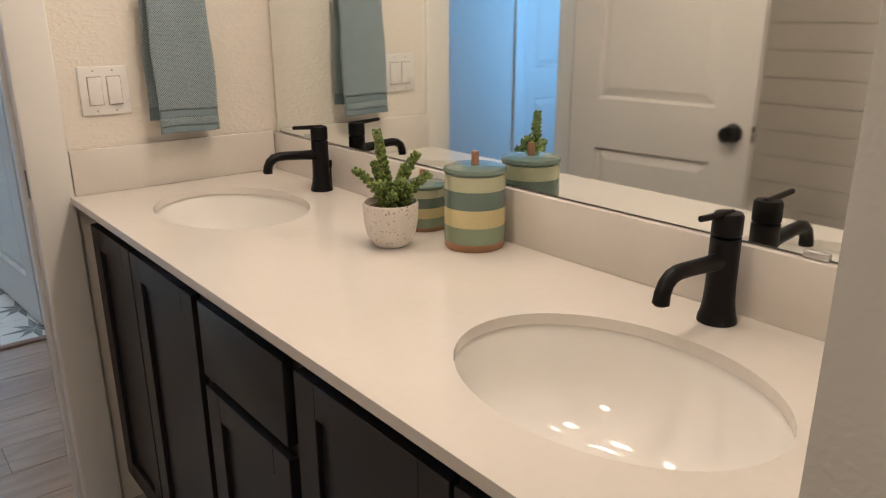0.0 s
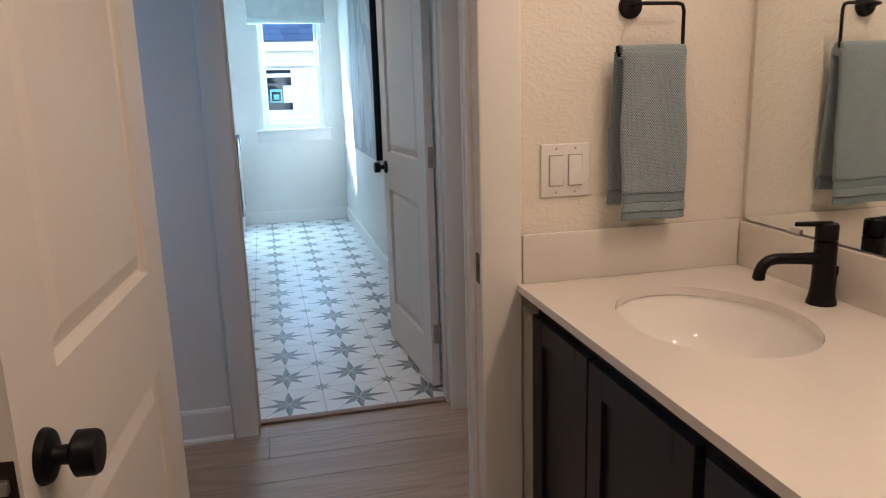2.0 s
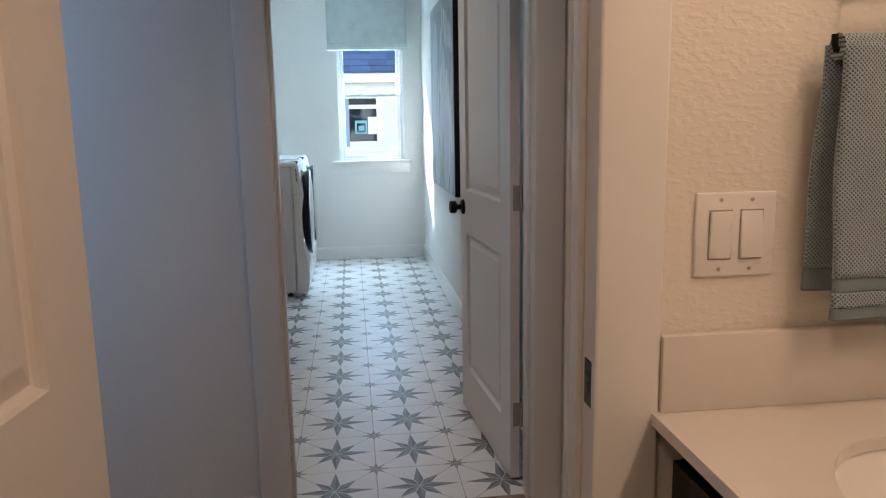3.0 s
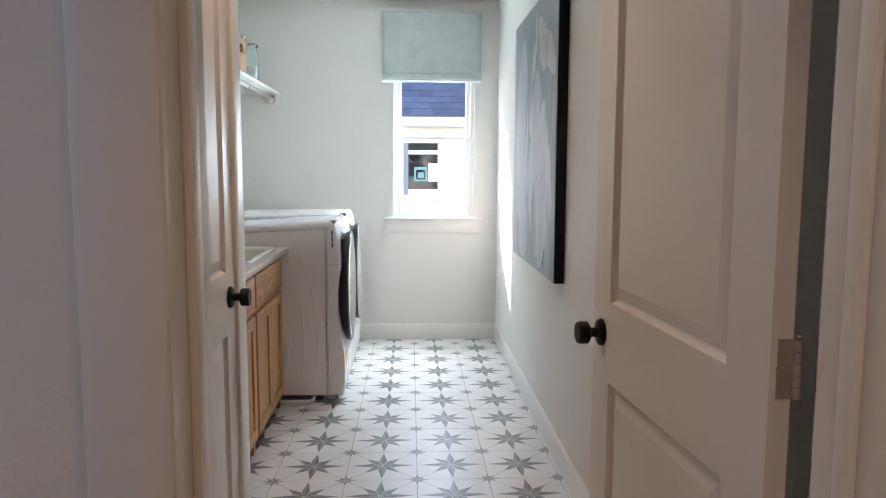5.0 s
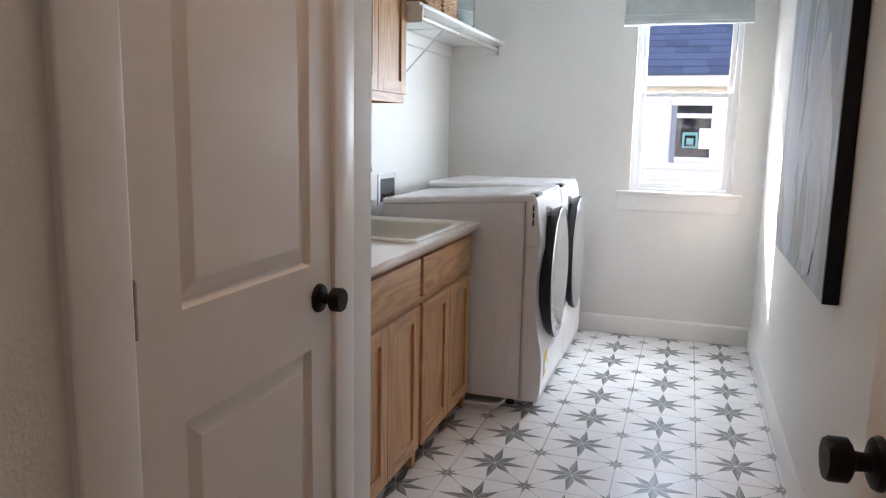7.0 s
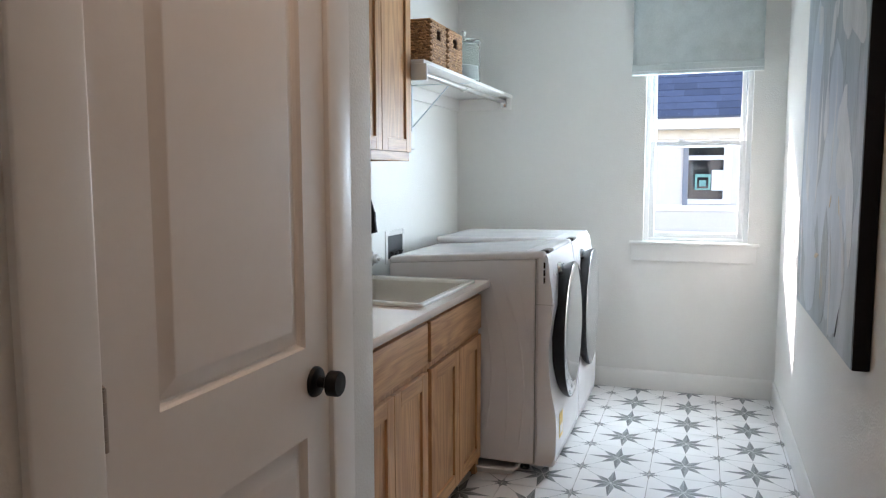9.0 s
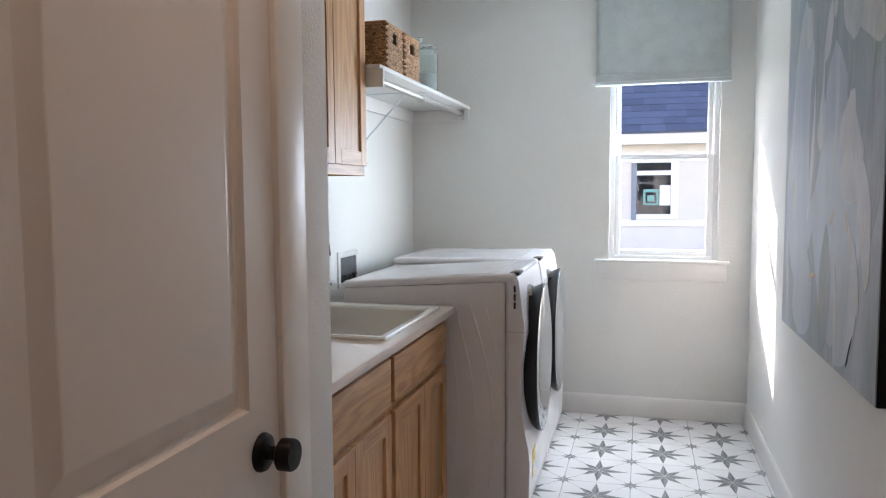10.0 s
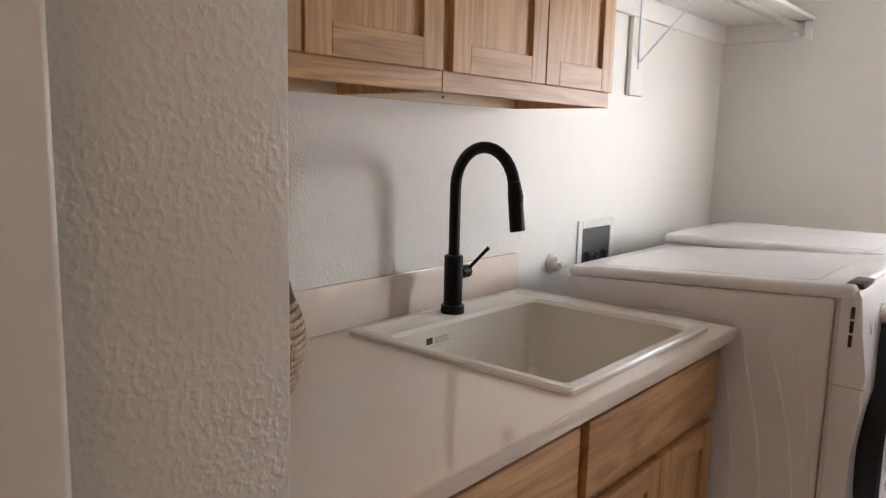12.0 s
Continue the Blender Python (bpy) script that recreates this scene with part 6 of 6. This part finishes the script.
for row in range(16):
    x = -1.6 + rr.uniform(-0.3, 0)
    while x < 4.2:
        wd = rr.choice((0.34, 0.45, 0.56, 0.70))
        if wd not in tabs:
            t = B(); box(t, 0, wd - 0.008, 0, 0.34, 0.002, 0.011); tabs[wd] = finish(t, "shingle", SHING, False)
        s_ = new("shingle", tabs[wd])
        s_.parent = rf
        s_.matrix_local = Matrix.Translation(-Vector(no.location)) @ Matrix.Translation((x, ry + 0.25 * row * math.cos(sl), rz + 0.25 * row * math.sin(sl) + 0.002)) @ Matrix.Rotation(sl, 4, "X") @ Matrix.Rotation(radians(2.4), 4, "X").inverted() @ Matrix.Translation((0, 0, rr.uniform(0, 0.006)))
        x += wd


# low eave over the laundry window
q = B(); box(q, -4.0, 5.0, YB + 0.162, 9.30, 2.40, 2.52, 0.004, 1); structure("roof_eave", q, HTRIM, "white painted eave soffit outside the laundry window", "eave")


# ---- floors and boards, piece by piece ----
q = B(); box(q, -2.12, 3.12, BY + 0.003, 3.632, -0.10, -0.004); hf = structure("floor_hall", q, mat("plank_gap", (0.05, 0.04, 0.03), 0.9), "grey-brown plank floor in the hall", "floor")
rr = random.Random(11)
y = BY + 0.003
pm = {}
while y < 3.632:
    wd = min(0.18, 3.632 - y)
    x = -2.12 - rr.uniform(0, 1.1)
    while x < 3.12:
        x0, x1 = max(x, -2.12), min(x + 1.22, 3.12)
        key = (round(x1 - x0, 3), round(wd, 3))
        if key not in pm:
            t = B(); box(t, 0, key[0] - 0.0015, 0, key[1] - 0.0015, -0.004, 0.0, 0.0012, 1); pm[key] = finish(t, "plank", PLANK, False)
        if x1 - x0 > 0.02:
            p_ = new("plank", pm[key]); p_.parent = hf; p_.location = (x0, y, 0.0)
        x += 1.22
    y += 0.18

# bathroom hexagon tiles
q = B(); box(q, -1.36, XM, -1.6, BY + 0.002, -0.10, -0.003); bf = structure("floor_bath", q, GROUT, "grey hexagon tile floor in the bathroom", "floor")
hr = 0.127
t = B()
o1 = [((hr - 0.0025) * math.cos(radians(60 * i + 30)), (hr - 0.0025) * math.sin(radians(60 * i + 30))) for i in range(6)]
prism(t, o1, -0.003, 0.0, 2)
hexm = finish(t, "hexagon_tile", HEXT, False)
for j in range(-9, 13):
    for i in range(-7, 7):
        cx = i * hr * math.sqrt(3) + (hr * math.sqrt(3) / 2 if j % 2 else 0)
        cy = j * hr * 1.5
        if -1.30 < cx < XM - 0.05 and -1.5 < cy < BY - 0.10:
            p_ = new("hexagon_tile", hexm); p_.parent = bf; p_.location = (cx, cy, 0.0)

# star tiles
P = 0.313
q = B(); box(q, AX - 0.12, RX + 0.02, 3.632, YB + 0.02, -0.10, -0.0025); lfo = structure("floor_laundry", q, GROUT, "white tile floor with grey eight-point stars", "floor")


def star_tile():
    h = P / 2 - 0.0014
    t = B()
    box(t, -h, h, -h, h, -0.0025, 0.0)
    for f in t.faces:
        f.material_index = 0
    up = 0.0004

    def tri(a, c, d, m, shrink=0.93, gap=0.0012):
        cx, cy = (a[0] + c[0] + d[0]) / 3, (a[1] + c[1] + d[1]) / 3
        v = []
        for p in (a, c, d):
            dx, dy = cx - p[0], cy - p[1]
            L = math.hypot(dx, dy)
            v.append(t.verts.new((p[0] + dx / L * gap * 1.6, p[1] + dy / L * gap * 1.6, up)))
        f = t.faces.new(v)
        f.material_index = m
    tips = [0.148 if k % 2 == 0 else 0.112 for k in range(8)]
    inner = 0.050
    for k in range(8):
        a0 = radians(45 * k)
        tip = (tips[k] * math.cos(a0), tips[k] * math.sin(a0))
        i1 = (inner * math.cos(a0 - radians(22.5)), inner * math.sin(a0 - radians(22.5)))
        i2 = (inner * math.cos(a0 + radians(22.5)), inner * math.sin(a0 + radians(22.5)))
        tri((0, 0), i1, tip, 1)
        tri((0, 0), tip, i2, 2)
    for sx in (1, -1):
        for sy in (1, -1):
            c = (sx * h, sy * h)
            r1, r2, ri = 0.052, 0.046, 0.018
            pts = [(c[0] - sx * r1, c[1]), (c[0] - sx * ri * math.cos(radians(22.5)), c[1] - sy * ri * math.sin(radians(22.5))), (c[0] - sx * r2 * 0.7071, c[1] - sy * r2 * 0.7071), (c[0] - sx * ri * math.sin(radians(22.5)), c[1] - sy * ri * math.cos(radians(22.5))), (c[0], c[1] - sy * r1)]
            tri(c, pts[0], pts[1], 1, gap=0.0005)
            tri(c, pts[1], pts[2], 2, gap=0.0005)
            tri(c, pts[2], pts[3], 1, gap=0.0005)
            tri(c, pts[3], pts[4], 2, gap=0.0005)
            # fine drawn lines from the small star to the points of the large one
            for p0, p1 in ((pts[2], (sx * 0.112 * 0.7071, sy * 0.112 * 0.7071)),):
                d = Vector((p1[0] - p0[0], p1[1] - p0[1])).normalized()
                n_ = Vector((-d.y, d.x)) * 0.0009
                f = t.faces.new([t.verts.new((*w_, up)) for w_ in ((p0[0] + n_.x, p0[1] + n_.y), (p1[0] + n_.x, p1[1] + n_.y), (p1[0] - n_.x, p1[1] - n_.y), (p0[0] - n_.x, p0[1] - n_.y))])
                f.material_index = 1
    for f in t.faces:
        if f.material_index and f.normal.z < 0:
            f.normal_flip()
    me = bpy.data.meshes.new("star_tile")
    t.normal_update()
    for f in t.faces:
        if f.material_index and f.normal.z < 0:
            f.normal_flip()
    t.to_mesh(me)
    t.free()
    for mm in (TILEW, STARD, STARL):
        me.materials.append(mm)
    return me


stm = star_tile()
TX0, TY0 = 0.207, 6.31
for i in range(-5, 4):
    for j in range(-8, 8):
        cx, cy = TX0 + i * P, TY0 + j * P
        if cx > LX - 0.12 or cy > YE - 0.1:
            s_ = new("star_tile", stm); s_.parent = lfo; s_.location = (cx, cy, 0.0)

# shiplap boards in the bathroom
wbw = bpy.data.objects["wall_bath_west"]
t = B(); box(t, 0, 0.015, -1.6, BY, 0.002, 0.1285, 0.002, 1)
board = finish(t, "shiplap_board", SHIP, False)
for k in range(19):
    s_ = new("shiplap_board", board); s_.parent = wbw; s_.location = (-1.36, 0, 0.14 + 0.13 * k)
